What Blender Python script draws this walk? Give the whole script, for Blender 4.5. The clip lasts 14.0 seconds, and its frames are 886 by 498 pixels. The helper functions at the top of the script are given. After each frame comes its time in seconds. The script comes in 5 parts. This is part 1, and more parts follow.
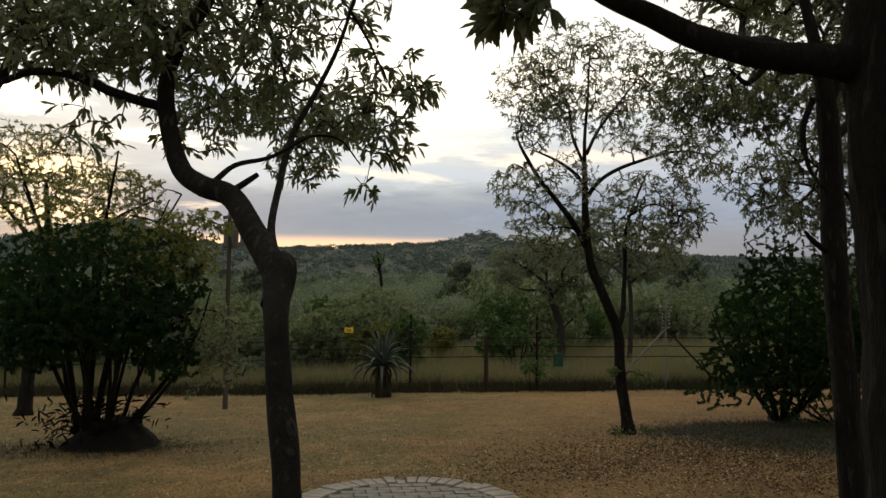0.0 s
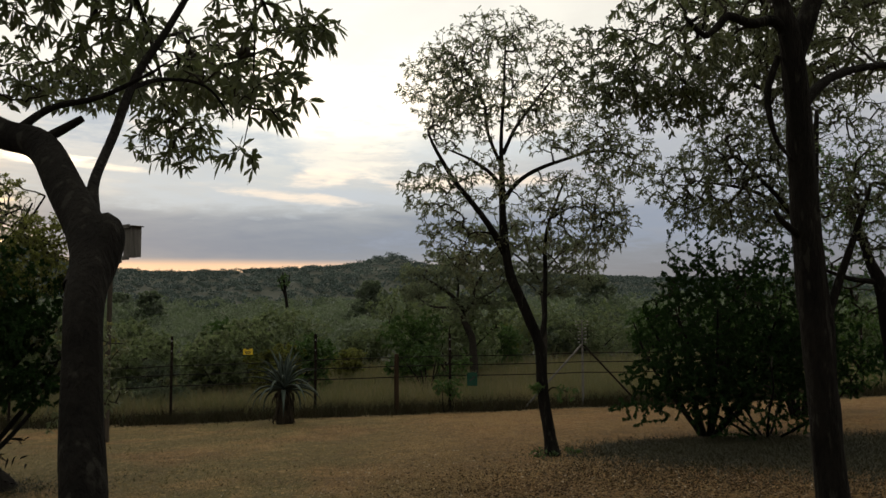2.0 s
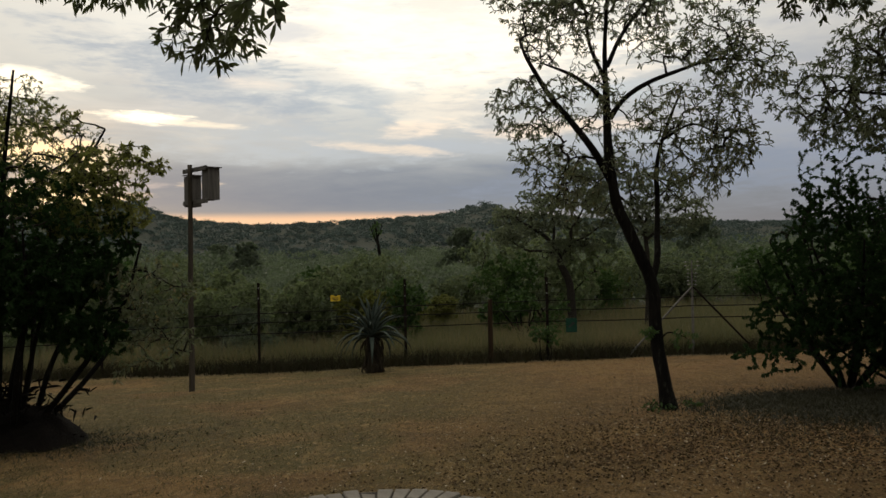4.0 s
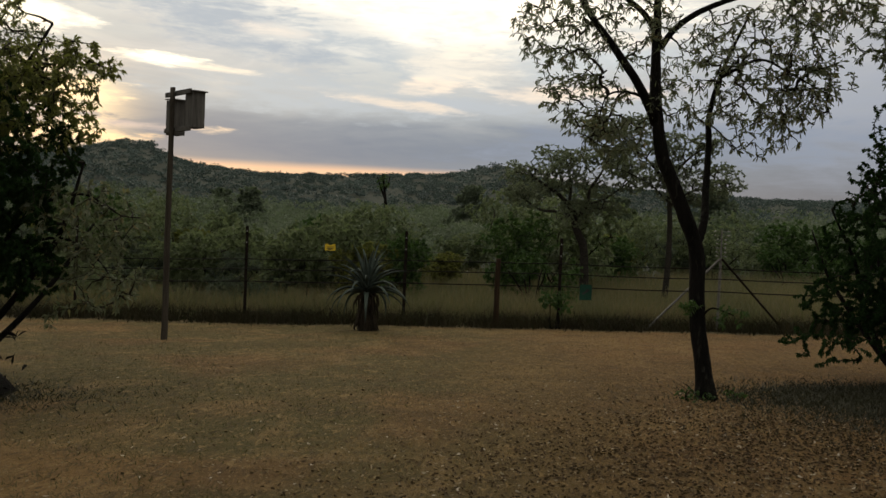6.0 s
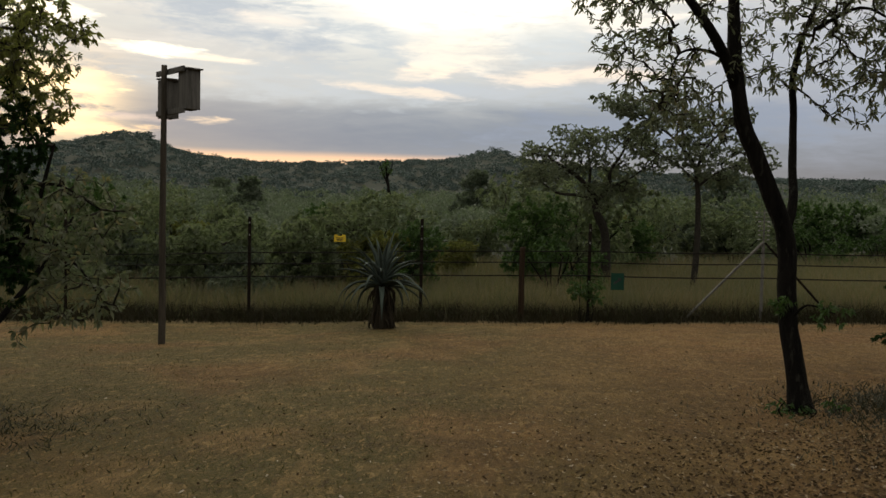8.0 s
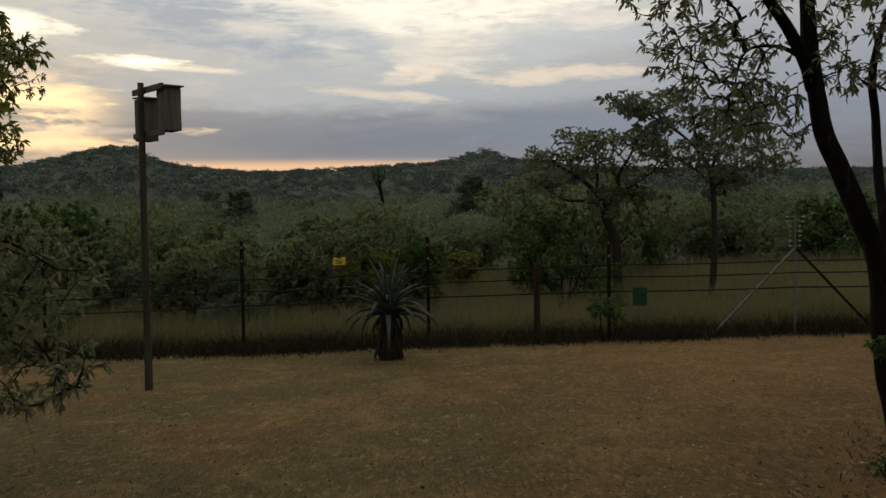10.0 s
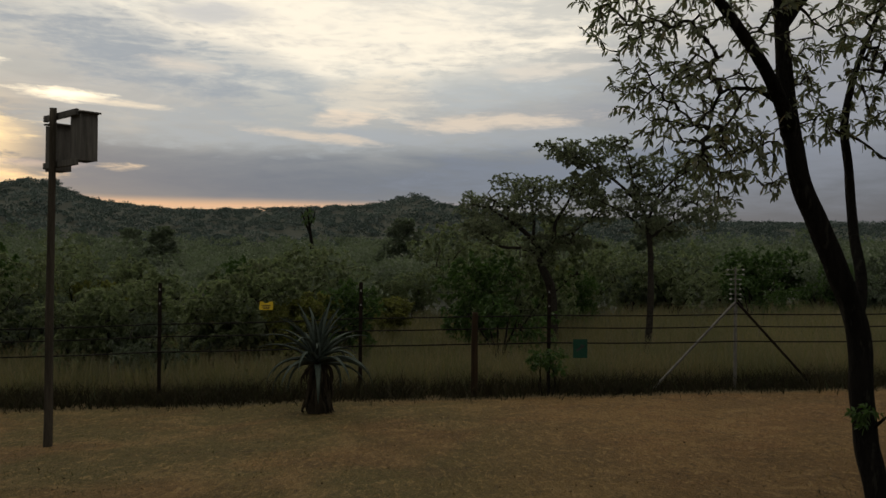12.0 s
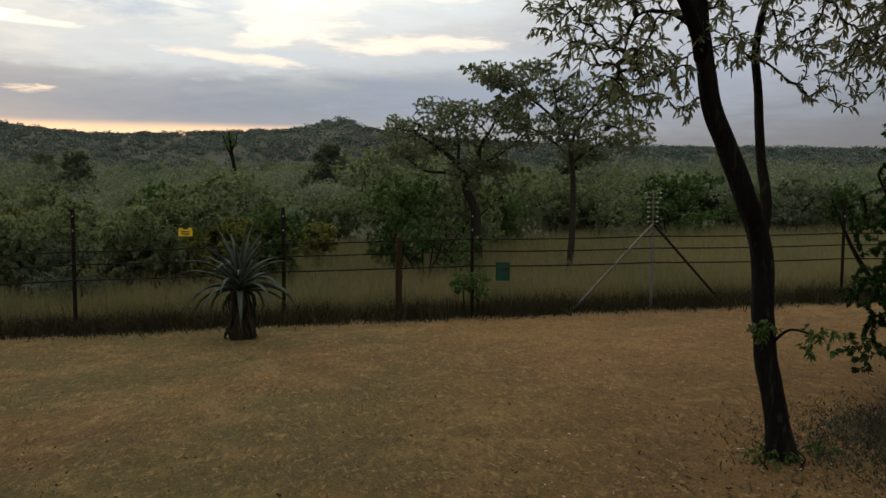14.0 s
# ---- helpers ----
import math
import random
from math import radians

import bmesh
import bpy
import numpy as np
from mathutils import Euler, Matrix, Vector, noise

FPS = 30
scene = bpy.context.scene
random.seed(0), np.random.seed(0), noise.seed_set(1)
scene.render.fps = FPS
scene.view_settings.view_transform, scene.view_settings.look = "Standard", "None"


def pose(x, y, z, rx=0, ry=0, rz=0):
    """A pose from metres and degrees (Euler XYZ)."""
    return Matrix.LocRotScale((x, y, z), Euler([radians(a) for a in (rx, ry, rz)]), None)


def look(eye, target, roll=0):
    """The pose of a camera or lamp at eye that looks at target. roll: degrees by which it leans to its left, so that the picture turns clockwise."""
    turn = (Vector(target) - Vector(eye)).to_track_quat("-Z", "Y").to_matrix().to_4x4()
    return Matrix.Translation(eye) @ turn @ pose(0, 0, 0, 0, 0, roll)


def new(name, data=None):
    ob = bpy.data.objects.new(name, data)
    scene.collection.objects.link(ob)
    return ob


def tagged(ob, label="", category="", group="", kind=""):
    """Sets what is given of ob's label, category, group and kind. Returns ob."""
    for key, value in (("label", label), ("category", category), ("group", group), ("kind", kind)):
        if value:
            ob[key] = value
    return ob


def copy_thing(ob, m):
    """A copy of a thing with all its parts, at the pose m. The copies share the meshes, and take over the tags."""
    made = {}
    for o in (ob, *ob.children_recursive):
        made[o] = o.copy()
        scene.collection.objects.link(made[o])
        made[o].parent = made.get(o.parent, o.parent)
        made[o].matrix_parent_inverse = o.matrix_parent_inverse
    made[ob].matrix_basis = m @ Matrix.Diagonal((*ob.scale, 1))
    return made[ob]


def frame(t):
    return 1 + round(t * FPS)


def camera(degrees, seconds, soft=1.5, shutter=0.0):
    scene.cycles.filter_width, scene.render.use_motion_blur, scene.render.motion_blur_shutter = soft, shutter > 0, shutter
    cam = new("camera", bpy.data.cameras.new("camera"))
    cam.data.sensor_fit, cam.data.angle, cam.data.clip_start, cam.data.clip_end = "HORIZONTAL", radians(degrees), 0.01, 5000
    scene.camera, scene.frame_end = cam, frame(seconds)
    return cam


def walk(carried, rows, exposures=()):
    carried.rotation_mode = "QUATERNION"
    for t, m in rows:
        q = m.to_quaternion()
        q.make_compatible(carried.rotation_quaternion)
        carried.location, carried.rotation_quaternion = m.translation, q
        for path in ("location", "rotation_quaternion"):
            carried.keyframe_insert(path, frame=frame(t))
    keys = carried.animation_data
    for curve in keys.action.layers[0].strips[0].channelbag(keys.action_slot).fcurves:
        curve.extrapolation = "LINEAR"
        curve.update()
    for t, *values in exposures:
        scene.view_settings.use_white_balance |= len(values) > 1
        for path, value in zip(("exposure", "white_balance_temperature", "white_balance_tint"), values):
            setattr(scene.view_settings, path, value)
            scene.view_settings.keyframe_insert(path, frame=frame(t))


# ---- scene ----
cam = camera(56.0, 14.0)
PATH = [
    (0, (0.178, 1.011, 2.655), (0.085, 3.006, 2.758), 0.6),
    (0.5, (0.171, 1.231, 2.611), (0.095, 3.225, 2.738), -0.1),
    (1, (0.183, 1.472, 2.559), (0.32, 3.466, 2.634), -0.6),
    (1.5, (0.164, 1.793, 2.551), (0.356, 3.784, 2.589), -2.0),
    (2, (0.166, 2.256, 2.49), (0.292, 4.246, 2.648), -0.3),
    (2.5, (0.231, 2.483, 2.492), (0.339, 4.474, 2.647), -0.1),
    (3, (0.208, 2.883, 2.433), (0.275, 4.88, 2.53), -0.4),
    (3.5, (0.219, 3.235, 2.377), (0.214, 5.234, 2.427), -1.7),
    (4, (0.201, 3.64, 2.338), (0.103, 5.638, 2.377), -1.1),
    (6.5, (0.086, 5.786, 2.181), (-0.022, 7.782, 2.113), 2.6),
    (7, (-0.073, 6.134, 2.176), (-0.212, 8.128, 2.111), 1.6),
    (7.5, (-0.222, 6.472, 2.175), (-0.34, 8.466, 2.082), 1.6),
    (10, (-0.695, 8.046, 2.483), (-0.791, 10.042, 2.396), -0.9),
    (10.5, (-0.779, 8.322, 2.488), (-0.781, 10.322, 2.462), -0.5),
    (11, (-0.807, 8.561, 2.485), (-0.701, 10.558, 2.467), -0.2),
    (11.5, (-0.827, 8.709, 2.512), (-0.75, 10.708, 2.533), 0.1),
    (12, (-0.852, 8.763, 2.504), (-0.776, 10.762, 2.522), 0.5),
    (12.5, (-0.84, 8.803, 2.504), (-0.771, 10.802, 2.493), 1.0),
    (13, (-0.86, 8.781, 2.49), (-0.795, 10.777, 2.371), 1.0),
    (13.5, (-0.854, 8.781, 2.484), (-0.794, 10.773, 2.323), 0.8),
    (14, (-0.777, 8.771, 2.498), (-0.528, 10.749, 2.337), 0.3),
]
EXPOSURES = [(0.0, 0.57), (0.5, 0.52), (1.0, 0.57), (1.5, 0.72), (2.0, 0.31), (2.5, 0.21), (3.0, 0.27), (3.5, 0.28), (4.0, 0.12), (6.5, 0.2), (7.0, 0.17), (7.5, 0.38), (10.0, -0.1), (11.0, -0.25), (12.5, -0.25), (13.0, 0.38), (14.0, 0.5)]
walk(cam, [(t, look(eye, target, roll)) for t, eye, target, roll in PATH], EXPOSURES)

# ---------------------------------------------------------------- sky and light
SUN_AZ, SUN_EL = -28.0, 7.0


class Nodes:
    """Short way to wire shader nodes."""

    def __init__(self, tree):
        self.tree = tree

    def add(self, kind, **inputs):
        n = self.tree.nodes.new(kind)
        for key, value in inputs.items():
            self.put(n, key.replace("_", " "), value)
        return n

    def put(self, n, key, value):
        slot = n.inputs[int(key)] if key.isdigit() else n.inputs[key]
        if hasattr(value, "is_linked"):
            self.tree.links.new(value, slot)
        else:
            slot.default_value = value

    def math(self, op, a, b=0.0, clamp=False):
        n = self.tree.nodes.new("ShaderNodeMath")
        n.operation, n.use_clamp = op, clamp
        self.put(n, "0", a)
        self.put(n, "1", b)
        return n.outputs[0]

    def mix(self, f, a, b, blend="MIX"):
        n = self.tree.nodes.new("ShaderNodeMix")
        n.data_type, n.blend_type = "RGBA", blend
        self.put(n, "0", f)
        self.put(n, "6", a)
        self.put(n, "7", b)
        return n.outputs[2]

    def ramp(self, f, stops, smooth=False):
        n = self.tree.nodes.new("ShaderNodeValToRGB")
        e = n.color_ramp.elements
        while len(e) < len(stops):
            e.new(0.5)
        for el, (p, c) in zip(e, stops):
            el.position = p
            el.color = (*c, 1) if len(c) == 3 else c
        if smooth:
            n.color_ramp.interpolation = "EASE"
        self.put(n, "0", f)
        return n.outputs[0]

    def span(self, f, lo, hi):
        n = self.tree.nodes.new("ShaderNodeMapRange")
        n.interpolation_type = "SMOOTHSTEP"
        for key, v in (("0", f), ("1", lo), ("2", hi), ("3", 0.0), ("4", 1.0)):
            self.put(n, key, v)
        return n.outputs[0]

    def noise(self, vec, scale, detail=4.0, rough=0.55, distort=0.0):
        n = self.add("ShaderNodeTexNoise", Scale=scale, Detail=detail, Roughness=rough, Distortion=distort)
        if vec is not None:
            self.put(n, "Vector", vec)
        return n.outputs["Fac"]

    def combine(self, x, y, z):
        n = self.tree.nodes.new("ShaderNodeCombineXYZ")
        for k, v in zip("012", (x, y, z)):
            self.put(n, k, v)
        return n.outputs[0]


def make_sky():
    """Dusk under broken cloud: a grey bank low down, an ember strip under it, bright cloud ahead."""
    world = bpy.data.worlds.new("dusk_sky")
    scene.world = world
    world.use_nodes = True
    world.node_tree.nodes.clear()
    k = Nodes(world.node_tree)
    way = k.add("ShaderNodeTexCoord").outputs["Generated"]
    sep = k.add("ShaderNodeSeparateXYZ", Vector=way)
    x, y, z = sep.outputs
    az = k.math("ARCTAN2", x, y)
    zz = k.math("ADD", k.math("MAXIMUM", z, 0.0), 0.10)
    flat = k.combine(k.math("DIVIDE", x, zz), k.math("DIVIDE", y, zz), 0.0)
    big = k.noise(flat, 0.75, 5, 0.55, 0.6)
    mid = k.noise(flat, 1.9, 7, 0.6, 0.8)
    stretched = k.combine(k.math("MULTIPLY", az, 3.2), k.math("MULTIPLY", z, 15.0), 0.7)
    streak = k.noise(stretched, 1.15, 5, 0.5, 0.9)
    fine = k.noise(stretched, 4.0, 6, 0.6, 0.5)
    grain = k.noise(stretched, 10.0, 6, 0.62, 0.4)
    wob = k.math("MULTIPLY", k.math("SUBTRACT", streak, 0.5), 0.022)
    e = k.math("ADD", z, wob)
    base = k.ramp(e, [(0.0, (0.26, 0.25, 0.28)), (0.085, (0.26, 0.29, 0.35)), (0.115, (0.29, 0.325, 0.39)), (0.14, (0.45, 0.485, 0.53)),
                      (0.2, (0.66, 0.69, 0.71)), (0.27, (0.90, 0.91, 0.90)), (0.42, (0.98, 0.98, 0.95)), (0.65, (1.18, 1.16, 1.07)), (1.0, (1.05, 1.03, 0.95))])
    # darker cloud bodies and warm lit edges
    body = k.span(big, 0.44, 0.62)
    low = k.math("SUBTRACT", 1.0, k.span(z, 0.3, 0.5))
    base = k.mix(k.math("MULTIPLY", k.math("MULTIPLY", body, k.span(z, 0.12, 0.17)), 0.35), base, (0.42, 0.43, 0.50, 1))
    lit = k.math("MULTIPLY", k.span(streak, 0.55, 0.72), k.math("MULTIPLY", k.span(z, 0.1, 0.17), low))
    base = k.mix(k.math("MULTIPLY", lit, 0.35), base, (1.05, 0.96, 0.85, 1))
    base = k.mix(k.math("MULTIPLY", k.math("MULTIPLY", k.span(mid, 0.45, 0.7), k.span(z, 0.12, 0.2)), 0.25), base, (1.2, 1.13, 1.05, 1))
    base = k.mix(k.math("MULTIPLY", k.math("MULTIPLY", k.span(fine, 0.5, 0.75), k.span(z, 0.1, 0.16)), 0.08), base, (0.75, 0.70, 0.68, 1))
    # the west is bright, the rest of the sky dull
    off = k.math("DIVIDE", k.math("ADD", az, 0.12), 0.56)
    west = k.math("EXPONENT", k.math("MULTIPLY", k.math("MULTIPLY", off, off), -1.0))
    west = k.math("MAXIMUM", west, k.math("MULTIPLY", k.span(z, 0.45, 0.9), 0.9))
    gain = k.math("ADD", k.math("MULTIPLY", west, 0.55), 0.45)
    base = k.mix(1.0, base, k.combine(gain, gain, k.math("ADD", k.math("MULTIPLY", gain, 0.93), 0.02)), "MULTIPLY")
    # single clouds: heading, height, spreads, colour, strength
    bend = k.math("MULTIPLY", k.math("SUBTRACT", streak, 0.5), 0.09)
    curl = k.math("MULTIPLY", k.math("SUBTRACT", mid, 0.5), 0.05)
    for a0, z0, ra, rz, tilt, tone, amount in CLOUDS:
        u = k.math("DIVIDE", k.math("ADD", k.math("SUBTRACT", az, a0), k.math("MULTIPLY", curl, 3.0)), ra)
        v = k.math("DIVIDE", k.math("SUBTRACT", k.math("ADD", k.math("SUBTRACT", z, z0), k.math("MULTIPLY", k.math("ADD", bend, curl), min(0.8, rz * 11))), k.math("MULTIPLY", k.math("SUBTRACT", az, a0), tilt)), rz)
        r2 = k.math("ADD", k.math("MULTIPLY", u, u), k.math("MULTIPLY", v, v))
        ragged = 0.25 if ra > 0.25 and tone[0] < 1.0 else 1.0
        r2 = k.math("ADD", r2, k.math("ADD", k.math("ADD", k.math("MULTIPLY", k.math("SUBTRACT", fine, 0.5), 4.6 * ragged), k.math("MULTIPLY", k.math("SUBTRACT", grain, 0.5), 3.0 * ragged)), k.math("MULTIPLY", k.math("SUBTRACT", streak, 0.5), 2.0)))
        base = k.mix(k.math("MULTIPLY", k.math("SUBTRACT", 1.0, k.span(r2, -0.4, 1.9)), amount), base, (*tone, 1))
    # ember strip along the skyline
    ez = k.math("ADD", z, k.math("MULTIPLY", wob, 0.18))
    strip = k.math("MULTIPLY", k.math("SUBTRACT", 1.0, k.span(ez, 0.056, 0.068)), k.math("MULTIPLY", k.span(az, -0.52, -0.36), k.math("SUBTRACT", 1.0, k.span(az, -0.12, 0.14))))
    base = k.mix(strip, base, (0.84, 0.55, 0.36, 1))
    # glow of the hidden sun
    da = k.math("DIVIDE", k.math("SUBTRACT", az, radians(SUN_AZ)), 0.055)
    de = k.math("DIVIDE", k.math("SUBTRACT", z, 0.115), 0.042)
    glow = k.math("EXPONENT", k.math("MULTIPLY", k.math("ADD", k.math("MULTIPLY", da, da), k.math("MULTIPLY", de, de)), -1.0))
    glow = k.math("MULTIPLY", glow, k.math("ADD", 0.1, k.math("MULTIPLY", k.span(fine, 0.4, 0.6), 1.0)))
    base = k.mix(glow, base, (1.28, 0.98, 0.58, 1))
    clear = k.tree.nodes.new("ShaderNodeTexSky")
    clear.sky_type, clear.sun_disc = "NISHITA", False
    clear.sun_elevation, clear.sun_rotation = radians(SUN_EL), radians(SUN_AZ)
    soft = k.mix(1.0, clear.outputs[0], (0.1, 0.1, 0.1, 1), "MULTIPLY")
    base = k.mix(0.03, base, soft)
    under = k.math("SUBTRACT", 1.0, k.span(z, -0.12, -0.02))
    base = k.mix(under, base, (0.05, 0.05, 0.045, 1))
    base = k.mix(1.0, base, (1.045, 1.0, 0.955, 1), "MULTIPLY")
    bg = k.add("ShaderNodeBackground", Color=base, Strength=SKY)
    out = k.add("ShaderNodeOutputWorld")
    k.tree.links.new(bg.outputs[0], out.inputs[0])


SKY = 1.0
CLOUDS = [
    (0.42, 0.17, 0.26, 0.10, 0.0, (0.33, 0.37, 0.46), 0.75), (-0.15, 0.091, 0.38, 0.027, 0.0, (0.175, 0.215, 0.285), 1.0), (0.18, 0.100, 0.22, 0.028, 0.05, (0.24, 0.285, 0.37), 0.85),
    (-0.07, 0.252, 0.24, 0.050, 0.0, (1.22, 1.15, 0.98), 0.95), (-0.33, 0.220, 0.15, 0.030, -0.18, (0.38, 0.445, 0.52), 0.95), (-0.143, 0.200, 0.10, 0.020, -0.28, (0.46, 0.525, 0.58), 0.9),
    (-0.20, 0.143, 0.20, 0.022, 0.0, (0.47, 0.525, 0.57), 0.8), (0.11, 0.200, 0.11, 0.022, 0.1, (0.54, 0.60, 0.64), 0.8), (0.02, 0.140, 0.22, 0.014, 0.0, (0.45, 0.50, 0.56), 0.65), (-0.232, 0.268, 0.06, 0.010, 0.0, (0.56, 0.60, 0.66), 0.7),
    (-0.044, 0.184, 0.06, 0.022, 0.0, (0.92, 0.86, 0.74), 0.75), (-0.077, 0.1616, 0.05, 0.009, 0.1, (1.0, 0.86, 0.70), 0.8), (-0.130, 0.141, 0.075, 0.006, -0.1, (0.86, 0.75, 0.62), 0.8), (0.111, 0.159, 0.10, 0.009, 0.06, (0.92, 0.80, 0.66), 0.8),
    (0.159, 0.217, 0.055, 0.009, 0.08, (0.95, 0.88, 0.77), 0.7), (-0.263, 0.212, 0.05, 0.008, -0.05, (0.90, 0.83, 0.73), 0.8), (-0.385, 0.1712, 0.048, 0.0058, -0.05, (1.7, 1.52, 1.15), 1.0), (-0.322, 0.166, 0.040, 0.0036, -0.06, (1.05, 0.93, 0.74), 0.8),
    (-0.50, 0.131, 0.07, 0.012, -0.05, (1.45, 1.12, 0.62), 0.95), (-0.49, 0.081, 0.07, 0.008, 0.0, (1.3, 0.92, 0.50), 0.9), (-0.45, 0.097, 0.055, 0.0045, 0.0, (0.50, 0.44, 0.44), 0.85), (-0.347, 0.0963, 0.030, 0.0048, 0.0, (0.98, 0.77, 0.55), 0.9), (-0.54, 0.200, 0.06, 0.014, 0.0, (1.5, 1.38, 1.1), 0.9)]
make_sky()
sun = new("sun", bpy.data.lights.new("sun", "SUN"))
sun.data.energy, sun.data.angle, sun.data.color = 0.3, radians(18), (1.0, 0.82, 0.60)
_a, _e = radians(SUN_AZ), radians(SUN_EL + 2)
sun.matrix_world = look((0, 0, 30), Vector((0, 0, 30)) - Vector((math.sin(_a) * math.cos(_e), math.cos(_a) * math.cos(_e), math.sin(_e))))


# ---------------------------------------------------------------- materials
def material(name):
    m = bpy.data.materials.new(name)
    m.use_nodes = True
    m.node_tree.nodes.clear()
    k = Nodes(m.node_tree)
    k.m = m
    k.out = k.add("ShaderNodeOutputMaterial")
    k.obj = k.add("ShaderNodeTexCoord").outputs["Object"]
    return k


def finish(k, shader):
    k.tree.links.new(shader, k.out.inputs["Surface"])
    return k.m


def surface(name, dark, light, scale=6.0, rough=0.85, bump=0.3, fine=60.0, stretch=(1, 1, 1), metal=0.0, relief=0.02, random_part=0.0, spots=None):
    """A matt surface whose colour varies at two scales, with fine relief."""
    k = material(name)
    mp = k.add("ShaderNodeMapping", Vector=k.obj, Scale=stretch)
    vec = mp.outputs[0]
    a, b = k.noise(vec, scale, 6, 0.6), k.noise(vec, fine, 5, 0.65)
    f = k.math("ADD", k.math("MULTIPLY", a, 0.62), k.math("MULTIPLY", b, 0.38))
    f = k.span(f, 0.32, 0.68)
    col = k.mix(f, (*dark, 1), (*light, 1))
    if random_part:
        rnd = k.add("ShaderNodeObjectInfo").outputs["Random"]
        col = k.mix(k.math("MULTIPLY", rnd, random_part), col, (*dark, 1))
    if spots:
        col = k.mix(k.math("MULTIPLY", k.span(k.noise(vec, scale * 2.3, 3, 0.5), 0.58, 0.68), 0.6), col, (*spots, 1))
    bm = k.add("ShaderNodeBump", Height=k.math("ADD", b, k.math("MULTIPLY", a, 0.6)), Strength=bump, Distance=relief)
    p = k.add("ShaderNodeBsdfPrincipled", Base_Color=col, Roughness=rough, Metallic=metal, Normal=bm.outputs[0])
    p.inputs["Specular IOR Level"].default_value = 0.12 if rough > 0.8 else 0.4
    return finish(k, p.outputs[0])


def leaf_material(name, dark, light, glow=0.35, tip=None, rough=0.5, grove=0.0):
    """Leaves: each one a little different, letting some light through."""
    k = material(name)
    rnd = k.add("ShaderNodeNewGeometry").outputs["Random Per Island"]
    patch = k.noise(k.obj, 0.9, 3, 0.5)
    f = k.math("ADD", k.math("MULTIPLY", rnd, 0.6), k.math("MULTIPLY", k.span(patch, 0.35, 0.65), 0.4))
    if grove:
        f = k.math("ADD", k.math("MULTIPLY", rnd, 0.3), k.math("MULTIPLY", k.span(k.noise(k.obj, grove, 5, 0.65), 0.36, 0.64), 0.7))
    col = k.mix(f, (*dark, 1), (*light, 1))
    if tip:
        col = k.mix(k.span(rnd, 0.86, 0.95), col, (*tip, 1))
    d = k.add("ShaderNodeBsdfPrincipled", Base_Color=col, Roughness=rough)
    d.inputs["Specular IOR Level"].default_value = 0.3 if rough < 0.6 else 0.12
    tr = k.add("ShaderNodeBsdfTranslucent", Color=k.mix(0.5, col, (light[0] * 1.15, light[1] * 1.4, light[2] * 0.7, 1)))
    mx = k.add("ShaderNodeMixShader", Fac=glow)
    k.tree.links.new(d.outputs[0], mx.inputs[1])
    k.tree.links.new(tr.outputs[0], mx.inputs[2])
    return finish(k, mx.outputs[0])


